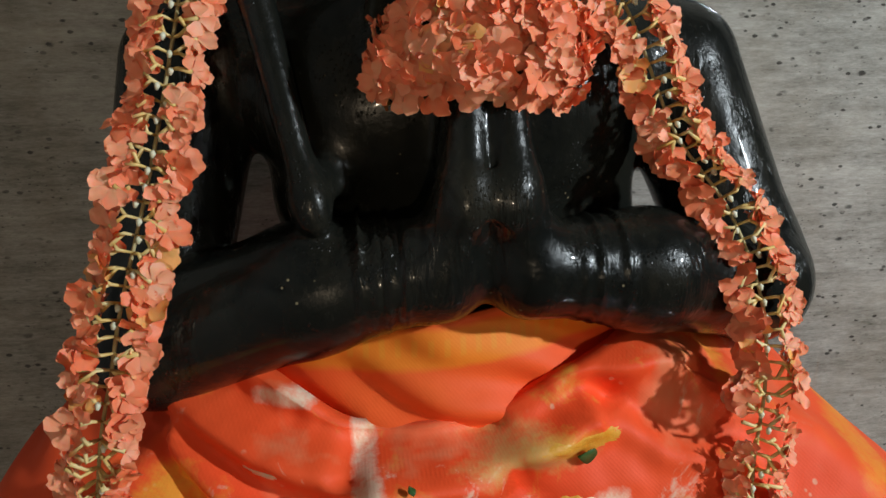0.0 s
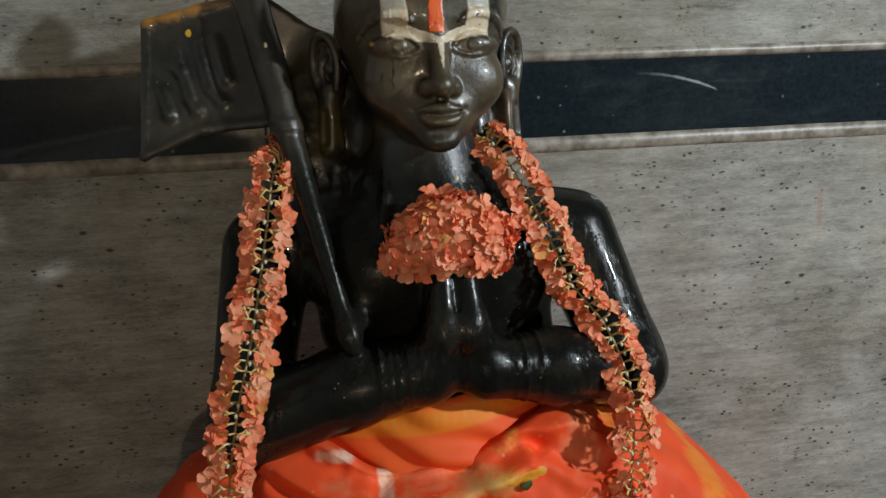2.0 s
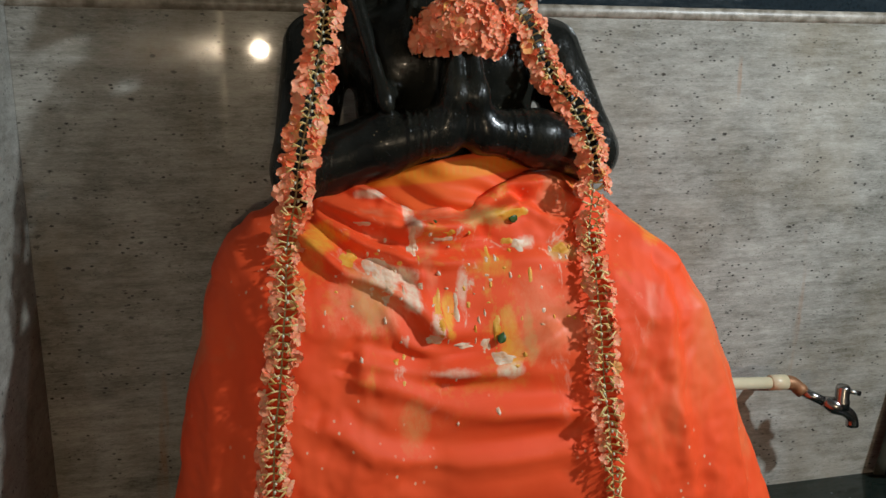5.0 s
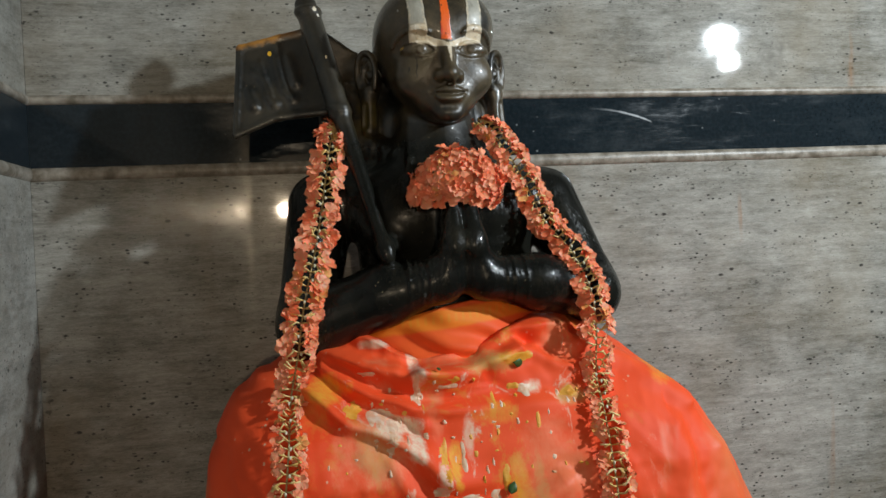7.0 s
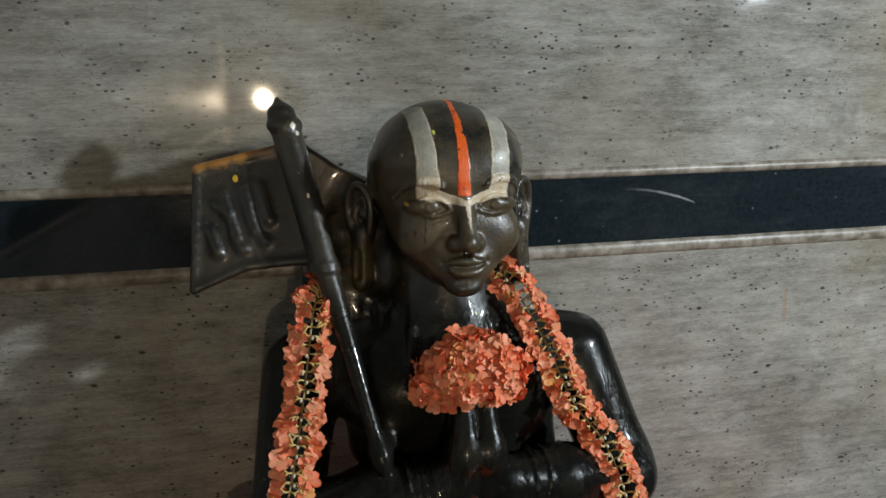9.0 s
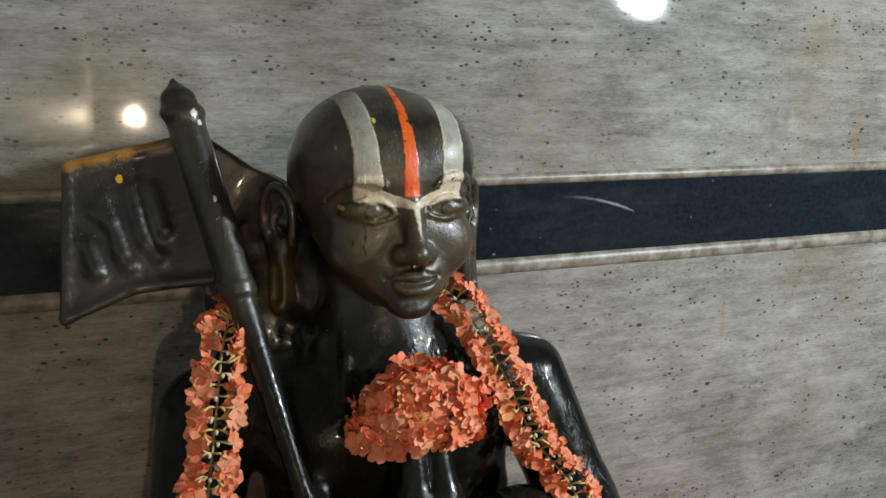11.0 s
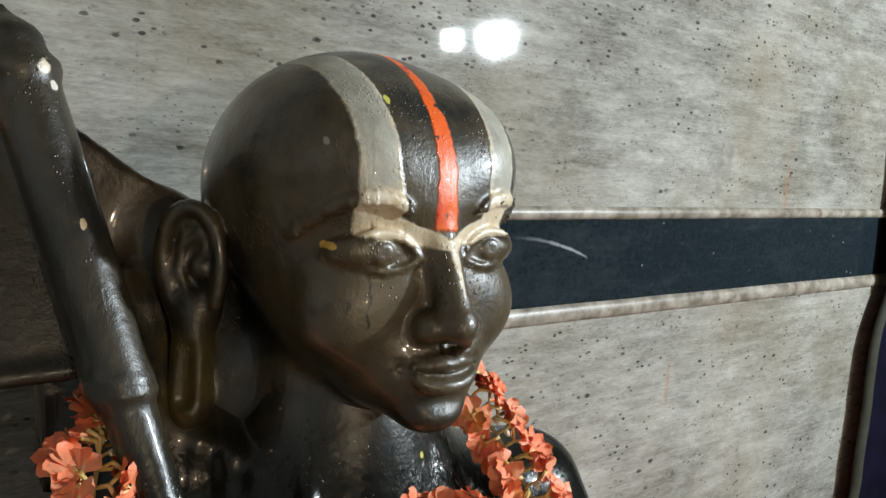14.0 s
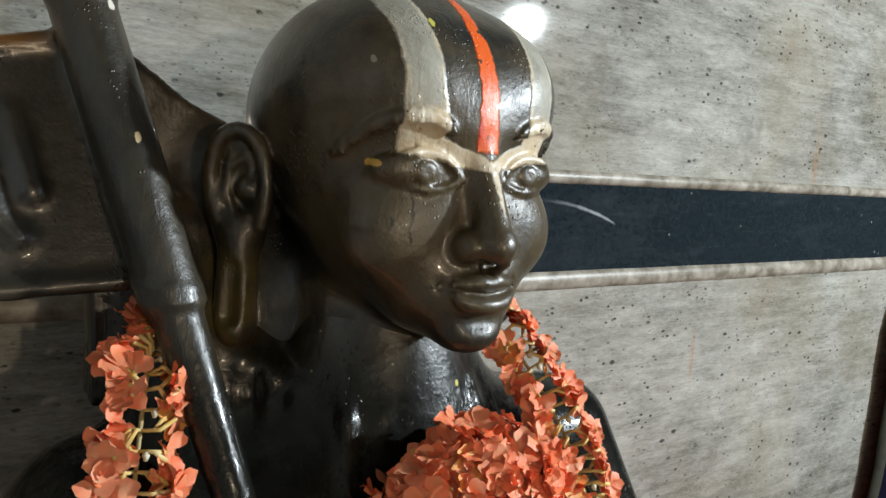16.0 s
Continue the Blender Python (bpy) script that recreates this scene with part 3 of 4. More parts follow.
def model_body():
    c = Clay((-0.30, 0.38, 1.0), (0.30, 0.72, 1.62), 0.003)
    # trunk, shoulders and neck
    c.ball((0.0, 0.59, 1.26), (0.104, 0.066, 0.14), 0.02)
    c.ball((-0.055, 0.566, 1.29), (0.068, 0.050, 0.055), 0.03)
    c.ball((0.050, 0.566, 1.29), (0.066, 0.050, 0.055), 0.03)
    c.limb((-0.128, 0.592, 1.320), (0.118, 0.592, 1.316), 0.039, 0.039, 0.03)
    c.limb((-0.003, 0.598, 1.45), (-0.003, 0.592, 1.33), 0.050, 0.060, 0.04)
    c.limb((0.0, 0.592, 1.25), (0.0, 0.60, 1.03), 0.082, 0.11, 0.02, flat=0.8)
    c.ball((-0.092, 0.572, 1.235), (0.020, 0.025, 0.03), 0.012)
    c.limb((0.078, 0.582, 1.300), (0.096, 0.575, 1.212), 0.030, 0.024, 0.02)
    # upper arms
    c.limb((-0.156, 0.590, 1.311), (-0.181, 0.548, 1.168), 0.042, 0.036, 0.012)
    c.limb((-0.178, 0.548, 1.168), (-0.180, 0.532, 1.156), 0.035, 0.036, 0.02)
    c.limb((0.145, 0.590, 1.309), (0.183, 0.545, 1.192), 0.042, 0.037, 0.012)
    c.limb((0.179, 0.545, 1.192), (0.181, 0.530, 1.178), 0.035, 0.036, 0.02)
    # forearms, tapering to the wrists
    c.limb((-0.178, 0.528, 1.164), (-0.090, 0.512, 1.196), 0.039, 0.037, 0.008)
    c.limb((-0.090, 0.512, 1.196), (-0.020, 0.488, 1.213), 0.037, 0.026, 0.012)
    c.limb((0.180, 0.522, 1.183), (0.100, 0.500, 1.202), 0.035, 0.034, 0.008)
    c.limb((0.100, 0.500, 1.202), (0.030, 0.484, 1.212), 0.034, 0.025, 0.012)
    # bangles
    for x0, y0, z0, r0, dx, dy in ((-0.040, 0.494, 1.209, 0.0285, 0.93, -0.33), (0.055, 0.490, 1.209, 0.0275, -0.95, -0.25)):
        for i in range(4):
            p = (x0 - dx * 0.008 * i, y0 - dy * 0.008 * i, z0 - 0.0012 * i)
            c.ball(p, (0.0030, r0 + 0.0012 * i + 0.0034, r0 + 0.0012 * i + 0.0034), 0.002)
    # joined palms, with a groove between the hands and between the fingers
    for s in (-1, 1):
        x = 0.004 + s * 0.0125
        c.limb((x + s * 0.012, 0.486, 1.208), (x, 0.474, 1.258), 0.022, 0.0150, 0.014)
        c.limb((x, 0.470, 1.25), (x - s * 0.003, 0.492, 1.322), 0.0145, 0.0085, 0.008)
        c.limb((x, 0.487, 1.25), (x - s * 0.003, 0.504, 1.312), 0.0145, 0.0090, 0.008)
        c.limb((x, 0.503, 1.245), (x - s * 0.003, 0.514, 1.300), 0.0140, 0.0090, 0.008)
        c.limb((x + s * 0.006, 0.468, 1.232), (x + s * 0.002, 0.474, 1.272), 0.0080, 0.0062, 0.005)
    c.limb((0.004, 0.455, 1.205), (0.004, 0.480, 1.335), 0.0016, 0.0014, 0.004, carve=True)
    # sacred thread lines and necklace ridges on the chest
    for k in range(5):
        y0 = 0.536 - 0.002 * abs(k - 2)
        c.chain([(-0.040 + 0.017 * k, 0.549 + 0.004 * abs(k - 2), 1.392), (-0.046 + 0.020 * k, y0 + 0.003 * abs(k - 2), 1.362), (-0.052 + 0.022 * k, y0 - 0.010, 1.325)], (0.0022, 0.0026, 0.002), 0.006)
    # folds of the neck beside the ear
    for k in range(6):
        x0 = -0.094 + 0.013 * k
        c.chain([(x0, 0.622 - 0.010 * k, 1.422 - 0.010 * k), (x0 - 0.004, 0.590 - 0.008 * k, 1.395 - 0.008 * k), (x0 - 0.010, 0.580 - 0.006 * k, 1.350 - 0.004 * k)], (0.006, 0.006, 0.004), 0.008)
    # staff: tapered bar with a bulbous tip and rings
    c.limb(pole_at(1.240), pole_at(1.425), 0.0072, 0.0118, 0.004)
    c.limb(pole_at(1.250), (-0.074, 0.535, 1.26), 0.006, 0.012, 0.02)
    c.limb(pole_at(1.427), pole_at(1.560), 0.0148, 0.0152, 0.003)
    for z in (1.352, 1.425, 1.432):
        p = pole_at(z)
        c.ball(p, (0.0112, 0.0112, 0.0028) if z < 1.4 else (0.0166, 0.0166, 0.0028), 0.0015)
    c.ball(pole_at(1.566), (0.0185, 0.0185, 0.010), 0.004)
    c.ball(pole_at(1.577), (0.0145, 0.0145, 0.011), 0.004)
    c.limb(pole_at(1.580), pole_at(1.592), 0.010, 0.003, 0.004)
    # banner plate with raised border and relief, and the web behind the staff
    c.plate([(-0.262, 1.401), (-0.200, 1.424), (-0.200, 1.5385), (-0.253, 1.527)], flag_y, 0.016)
    c.plate([(-0.203, 1.423), (-0.130, 1.428), (-0.160, 1.547), (-0.203, 1.538)], flag_y, 0.016)
    for a, b in (((-0.258, 1.404), (-0.205, 1.426)), ((-0.205, 1.426), (-0.140, 1.431)), ((-0.258, 1.404), (-0.250, 1.522)), ((-0.250, 1.522), (-0.165, 1.543))):
        c.limb((a[0], flag_y(*a) - 0.007, a[1]), (b[0], flag_y(*b) - 0.007, b[1]), 0.004, 0.004, 0.004)
    for x0, z0, x1, z1, r in ((-0.240, 1.462, -0.233, 1.440, 0.0060), (-0.226, 1.500, -0.214, 1.455, 0.0050), (-0.214, 1.452, -0.208, 1.443, 0.0055), (-0.207, 1.505, -0.196, 1.462, 0.0045), (-0.188, 1.506, -0.180, 1.470, 0.0045), (-0.236, 1.488, -0.222, 1.478, 0.0035), (-0.194, 1.458, -0.186, 1.450, 0.0045)):
        c.limb((x0, flag_y(x0, z0) - 0.007, z0), (x1, flag_y(x1, z1) - 0.008, z1), r * 0.7, r, 0.006)
    c.plate([(-0.150, 1.36), (-0.060, 1.36), (-0.070, 1.495), (-0.088, 1.508), (-0.115, 1.540), (-0.142, 1.562), (-0.155, 1.55)], lambda x, z: 0.632 + (x + 0.1) * 0.0, 0.024)
    c.limb((-0.105, 0.615, 1.45), (-0.115, 0.600, 1.33), 0.020, 0.028, 0.02)
    c.limb((-0.086, 0.634, 1.485), (-0.080, 0.625, 1.38), 0.022, 0.034, 0.02)
    # wet ridge of the backing stone between staff and ear lobe
    c.chain([(-0.116, 0.606, 1.468), (-0.121, 0.594, 1.432), (-0.113, 0.584, 1.394)], (0.0050, 0.0060, 0.0040), 0.008)
    return c.skin()


def model_head():
    c = Clay((-0.11, 0.45, 1.36), (0.10, 0.70, 1.61), 0.0016)
    c.ball((-0.004, 0.582, 1.515), (0.0765, 0.088, 0.0735), 0.01)
    for s in (-1, 1):
        c.ball((s * 0.030 - 0.002, 0.560, 1.528), (0.044, 0.061, 0.046), 0.012)
    c.ball((-0.001, 0.557, 1.466), (0.0605, 0.060, 0.053), 0.018)
    c.ball((0.0, 0.526, 1.432), (0.036, 0.034, 0.027), 0.014)
    c.ball((0.0, 0.5030, 1.4125), (0.0165, 0.0125, 0.0105), 0.012)
    c.ball((0.0, 0.5100, 1.4350), (0.026, 0.0150, 0.019), 0.012)
    c.limb((-0.003, 0.598, 1.46), (-0.003, 0.595, 1.37), 0.051, 0.058, 0.008)
    c.ball((-0.060, 0.610, 1.400), (0.027, 0.026, 0.050), 0.016)
    c.limb((-0.078, 0.618, 1.480), (-0.074, 0.618, 1.400), 0.018, 0.020, 0.012)
    c.ball((0.060, 0.606, 1.408), (0.026, 0.026, 0.046), 0.012)
    for s in (-1, 1):
        # cheek, socket, eye with lids, brow
        c.ball((s * 0.035, 0.5205, 1.460), (0.025, 0.0175, 0.024), 0.018)
        c.ball((s * 0.031, 0.4870, 1.4935), (0.022, 0.0105, 0.0135), 0.012, carve=True)
        c.ball((s * 0.0325, c.front(s * 0.0325, 1.4905) + 0.0085, 1.4905), (0.0215, 0.0135, 0.0110), 0.003)
        upper = [c.on(s * x, z, 0.0006) for x, z in ((0.0125, 1.4875), (0.020, 1.4955), (0.031, 1.4990), (0.042, 1.4965), (0.0535, 1.4885))]
        lower = [c.on(s * x, z, 0.0004) for x, z in ((0.0125, 1.4870), (0.022, 1.4830), (0.034, 1.4820), (0.0535, 1.4875))]
        c.chain(spline(upper, 14), [0.0012 + 0.0010 * math.sin(math.pi * i / 13) for i in range(14)], 0.0015)
        c.chain(spline(lower, 14), [0.0010 + 0.0007 * math.sin(math.pi * i / 13) for i in range(14)], 0.0015)
        c.ball(c.on(s * 0.0315, 1.4900, -0.0006), (0.0058, 0.0016, 0.0056), 0.001)
        c.ball(c.on(s * 0.0315, 1.4900, 0.0008), (0.0030, 0.0015, 0.0030), 0.001, carve=True)
        brow = [(s * 0.020, 0.0, 1.5105), (s * 0.034, 0.0, 1.5150), (s * 0.047, 0.0, 1.5135), (s * 0.057, 0.0, 1.5070), (s * 0.064, 0.0, 1.4965)]
        pts = [(p.x, c.front(p.x, p.z), p.z) for p in spline(brow, 21)]
        c.chain(pts, [0.0012 + 0.0014 * math.sin(math.pi * (0.08 + 0.86 * i / 20)) for i in range(21)], 0.0025)
        for (x0, y0, z0), (x1, y1, z1) in zip(pts, pts[1:]):
            c.limb((x0, y0 - 0.0022, z0 - 0.0026), (x1, y1 - 0.0022, z1 + 0.0026), 0.0011, 0.0011, 0.0005)
        # wing of the nose, ear with rim, hollow and long lobe
        c.ball((s * 0.0112, 0.4920, 1.4560), (0.0074, 0.0095, 0.0076), 0.004)
        c.ball((s * 0.0064, 0.4860, 1.4485), (0.0032, 0.0050, 0.0026), 0.002, carve=True)
        ew = (s * 0.72, 0.69)      # along the ear, from its front edge outwards
        en = (s * 0.69, -0.72)     # out of the ear's face

        def ear(w, n, z):
            return (s * 0.086 - 0.004 + ew[0] * w + en[0] * n, 0.582 + ew[1] * w + en[1] * n, z)
        c.chain([ear(0.0, -0.008, 1.494), ear(0.0, -0.008, 1.470), ear(-0.002, -0.008, 1.452)], (0.0105, 0.0125, 0.0095), 0.008)
        c.chain([ear(-0.001, 0.007, 1.490), ear(-0.001, 0.006, 1.468)], (0.0075, 0.0085), 0.003, carve=True)
        rim = [ear(-0.013, 0.001, 1.458), ear(-0.015, 0.001, 1.478), ear(-0.011, 0.001, 1.497), ear(-0.001, 0.002, 1.505), ear(0.010, 0.002, 1.499), ear(0.0145, 0.001, 1.480), ear(0.011, 0.001, 1.462), ear(0.004, 0.0, 1.448)]
        c.chain(spline(rim, 28), [0.0031 + 0.0009 * i / 27 for i in range(28)], 0.0025)
        c.chain([ear(-0.004, 0.0, 1.492), ear(0.005, 0.0, 1.486), ear(0.006, 0.0, 1.472), ear(0.0, 0.0, 1.460)], (0.002, 0.0022, 0.0022, 0.002), 0.002)
        c.ball(ear(-0.004, 0.0, 1.476), (0.005, 0.005, 0.006), 0.003)
        c.limb(ear(0.0, -0.003, 1.452), ear(0.001, -0.002, 1.404), 0.0100, 0.0115, 0.006)
        c.chain([ear(-0.001, 0.009, 1.436), ear(0.0, 0.010, 1.412)], (0.0045, 0.0055), 0.003, carve=True)
    # nose and lips
    c.limb((0.0, 0.5030, 1.5000), (0.0005, 0.4860, 1.4610), 0.0072, 0.0086, 0.006)
    c.ball((0.0005, 0.4835, 1.4565), (0.0086, 0.0085, 0.0075), 0.005)
    for s in (-1, 1):
        c.chain([c.on(s * 0.0042, 1.4490), c.on(s * 0.0046, 1.4425)], (0.0020, 0.0024), 0.003)
    line = [c.on(x, 1.4335 + 0.0035 * (abs(x) / 0.021) ** 2, 0.0) for x in (-0.0205, -0.015, -0.010, -0.005, 0.0, 0.005, 0.010, 0.015, 0.0205)]
    top = [c.on(x, 1.4335 + dz, 0.0014) for x, dz in ((-0.0195, 0.0040), (-0.0120, 0.0048), (-0.0045, 0.0058), (0.0, 0.0048), (0.0045, 0.0058), (0.0120, 0.0048), (0.0195, 0.0040))]
    low = [c.on(x, 1.4335 - dz, 0.0012) for x, dz in ((-0.0175, -0.0010), (-0.0110, 0.0042), (0.0, 0.0060), (0.0110, 0.0042), (0.0175, -0.0010))]
    c.chain(spline(top, 19), [0.0013 + 0.0021 * math.sin(math.pi * i / 18) for i in range(19)], 0.002)
    c.chain(spline(low, 19), [0.0013 + 0.0029 * math.sin(math.pi * i / 18) for i in range(19)], 0.003)
    c.chain([(x, y - 0.0042 * (1 - (x / 0.022) ** 2), z) for x, y, z in line], [0.0012] * 9, 0.0015, carve=True)
    for s in (-1, 1):
        c.ball(c.on(s * 0.0220, 1.4370, 0.0006), (0.0018, 0.0018, 0.0018), 0.004, carve=True)
    c.ball(c.on(0.0, 1.4195, 0.0022), (0.012, 0.0040, 0.0036), 0.006, carve=True)
    return c.skin()


def statue():
    (va, fa), (vb, fb) = model_body(), model_head()
    verts = np.concatenate([va, vb]).tolist()
    faces = np.concatenate([fa, fb + len(va)]).tolist()
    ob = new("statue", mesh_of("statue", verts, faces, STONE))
    return tagged(ob, "oiled black stone statue with joined hands and painted forehead stripes", "statue")


statue()


# ---------------------------------------------------------------- the robe
PROFILE = np.array([  # height, left, right, front, back
    (1.172, -0.120, 0.135, 0.512, 0.63), (1.150, -0.172, 0.180, 0.480, 0.65), (1.120, -0.215, 0.222, 0.468, 0.67),
    (1.085, -0.262, 0.262, 0.447, 0.69), (1.050, -0.290, 0.300, 0.425, 0.70), (1.000, -0.300, 0.330, 0.402, 0.71),
    (0.900, -0.332, 0.372, 0.385, 0.72), (0.800, -0.350, 0.408, 0.372, 0.73), (0.700, -0.365, 0.440, 0.362, 0.735),
    (0.522, -0.385, 0.505, 0.352, 0.74)])


CREASES = [  # ridge height, width, then (x, z) along the ridge
    (0.019, 0.010, ((-0.185, 1.100), (-0.143, 1.065), (-0.103, 1.050), (-0.063, 1.023), (-0.044, 0.998))),
    (0.015, 0.009, ((-0.182, 1.138), (-0.116, 1.116), (-0.050, 1.100), (0.000, 1.094))),
    (0.011, 0.007, ((-0.169, 1.116), (-0.103, 1.082), (-0.063, 1.068), (-0.030, 1.066))),
    (0.018, 0.010, ((-0.055, 1.106), (0.003, 1.108), (0.035, 1.116), (0.062, 1.124))),
    (0.011, 0.008, ((-0.063, 1.053), (-0.046, 1.020), (-0.030, 0.992), (0.0, 0.972))),
    (0.010, 0.010, ((-0.130, 0.972), (-0.063, 0.949), (-0.010, 0.946), (0.045, 0.960), (0.09, 0.985))),
    (0.010, 0.013, ((-0.130, 0.950), (-0.076, 0.930), (-0.010, 0.902), (0.095, 0.898))),
    (0.006, 0.012, ((-0.170, 0.900), (-0.090, 0.860), (0.0, 0.845), (0.10, 0.850))),
    (0.011, 0.013, ((-0.305, 1.045), (-0.275, 1.075), (-0.235, 1.105))),
    (0.012, 0.012, ((0.150, 1.128), (0.190, 1.106), (0.230, 1.078), (0.262, 1.055))),
    (0.009, 0.008, ((0.020, 1.128), (0.055, 1.145), (0.100, 1.152), (0.140, 1.146))),
    (0.006, 0.008, ((0.075, 1.120), (0.105, 1.105), (0.150, 1.095))),
    (0.006, 0.012, ((-0.300, 1.020), (-0.290, 0.930), (-0.300, 0.800))),
    (0.008, 0.015, ((0.290, 1.000), (0.320, 0.900), (0.350, 0.760))),
    (0.007, 0.014, ((0.230, 1.030), (0.235, 0.930), (0.260, 0.780))),
    (0.005, 0.009, ((-0.010, 1.075), (0.040, 1.062), (0.090, 1.068))),
    (0.005, 0.008, ((-0.100, 1.020), (-0.080, 0.985), (-0.030, 0.955)))]


def creased(x, z):
    """How far the cloth stands out in ridges, with a hollow on the upper side of each."""
    d = 0.0
    for amp, wid, line in CREASES:
        if not (min(p[0] for p in line) - 0.05 < x < max(p[0] for p in line) + 0.05 and min(p[1] for p in line) - 0.05 < z < max(p[1] for p in line) + 0.05):
            continue
        best, sign = 9.0, 1.0
        for (ax, az), (bx, bz) in zip(line, line[1:]):
            ux, uz = bx - ax, bz - az
            t = min(1.0, max(0.0, ((x - ax) * ux + (z - az) * uz) / (ux * ux + uz * uz)))
            ex, ez = x - ax - t * ux, z - az - t * uz
            r = math.hypot(ex, ez)
            if r < best:
                best, sign = r, (1.0 if ux * ez - uz * ex > 0 else -1.0)
        s = best * sign + 0.004 * noise.noise((x * 25, z * 25, amp * 900))
        if best < wid * 4.5:
            d += amp * (math.exp(-(s / wid) ** 2) - 0.55 * math.exp(-((s - 1.7 * wid) / wid) ** 2))
    return d


def smooth(a, b, v):
    t = min(1.0, max(0.0, (v - a) / (b - a)))
    return t * t * (3 - 2 * t)


def robe_point(u, z):
    """A point of the draped cloth: u runs round it from -1 to 1, 0 in front."""
    zs = PROFILE[::-1, 0]
    xl, xr, yf, yb = (np.interp(z, zs, PROFILE[::-1, k]) for k in range(1, 5))
    a = u * math.pi
    sx, cy = math.sin(a), math.cos(a)
    e = 0.78 - 0.34 * smooth(1.15, 1.06, z)
    hx = (xr - xl) / 2
    x = (xl + xr) / 2 + hx * math.copysign(abs(sx) ** e, sx)
    ym = yf + (yb - yf) * 0.55
    y = ym - (ym - yf) * abs(cy) ** e if cy > 0 else ym + (yb - ym) * abs(cy) ** e
    if cy > 0:
        y -= 0.018 * math.exp(-((abs(x) - 0.20) / 0.07) ** 2) * smooth(1.11, 1.03, z)
    d = creased(x, z) if cy > 0 else 0.0
    fall = smooth(1.05, 0.80, z)
    d += fall * (0.010 * noise.noise((x * 7 + z * 2.0, 1.7, z * 1.2)) + 0.006 * math.sin(x * 42 + 5 * noise.noise((x * 4, z * 3, 0.3))) * min(1.0, abs(x) / 0.2))
    d += 0.007 * noise.noise((x * 11, z * 9, 5.1)) + 0.004 * noise.noise((x * 30 + z * 18, z * 24, 2.2)) + 0.0016 * noise.noise((x * 80, z * 70, 8.0))
    nx, ny = sx * 0.8, -cy
    return (x + nx * d, y + ny * d, z + 0.3 * d * smooth(1.0, 1.1, z))


def robe_top(u):
    x = robe_point(u, 1.14)[0]
    front = 1.0 if math.cos(u * math.pi) > 0 else 0.0
    return 1.160 - 0.036 * math.exp(-((x + 0.035) / 0.085) ** 2) * front + 0.004 * noise.noise((x * 20, 0.5, 7.7))


def robe():
    nu, nz = 460, 200
    us = []
    for i in range(nu):   # finer in front
        v = 2 * i / nu - 1
        us.append(v - 0.30 * math.sin(math.pi * v * 1.0) / math.pi)
    tops = [robe_top(u) for u in us]
    verts, faces = [], []
    for j in range(nz):
        f = (j / (nz - 1)) ** 1.25
        for u, top in zip(us, tops):
            verts.append(robe_point(u, top - (top - 0.523) * f))
    for j in range(nz - 1):
        for i in range(nu):
            a, b = j * nu + i, j * nu + (i + 1) % nu
            faces.append((a, a + nu, b + nu, b))
    # inner hem round the waist
    base = len(verts)
    for i in range(nu):
        x, y, z = verts[i]
        verts.append((x * 0.93, 0.58 + (y - 0.58) * 0.92, z + 0.001))
    for i in range(nu):
        x, y, z = verts[i]
        verts.append((x * 0.86, 0.58 + (y - 0.58) * 0.84, z - 0.03))
    for k, (p, q) in enumerate(((0, base), (base, base + nu))):
        for i in range(nu):
            a, b = i, (i + 1) % nu
            faces.append((p + a, p + b, q + b, q + a))
    ob = new("robe", mesh_of("robe", verts, faces, ROBE))
    return tagged(ob, "draped saffron orange cotton robe, wet and smeared with paste", "robe")


ROBE_OB = robe()


def waist_cloth():
    n, m = 160, 26
    verts, faces = [], []
    for j in range(m):
        f = j / (m - 1)
        for i in range(n):
            a = 2 * math.pi * i / n
            x = -0.004 + (0.128 + 0.012 * f) * math.sin(a)
            top = 1.186 - 1.6 * (x - 0.045) ** 2 - (0.02 if math.cos(a) < 0 else 0)
            z = top - f * 0.085
            y = 0.59 - (0.098 + 0.016 * f) * math.cos(a) + 0.007 * noise.noise((x * 22, z * 26, 4.4)) - 0.005 * math.sin((z + x * 0.35) * 190 + 3 * noise.noise((x * 12, z * 9, 1.1))) * (0.25 + f)
            verts.append((x, y, z))
    for j in range(m - 1):
        for i in range(n):
            a, b = j * n + i, j * n + (i + 1) % n
            faces.append((a, a + n, b + n, b))
    ob = new("waist_cloth", mesh_of("waist_cloth", verts, faces, WAIST))
    md = ob.modifiers.new("thickness", "SOLIDIFY")
    md.thickness = 0.003
    return tagged(ob, "orange silk waist cloth with a yellow woven border", "cloth")


waist_cloth()


ROBE_TREE = BVHTree.FromPolygons([v.co.copy() for v in ROBE_OB.data.vertices], [tuple(p.vertices) for p in ROBE_OB.data.polygons])


def robe_front(x, z):
    """The point of the robe's front at a given x and height, and its normal towards the room."""
    p, n, _, _ = ROBE_TREE.ray_cast(Vector((x, -1, z)), Vector((0, 1, 0)))
    if p is None:
        return Vector((x, 0.5, z)), Vector((0, -1, 0))
    return p, (n if n.y < 0 else -n)


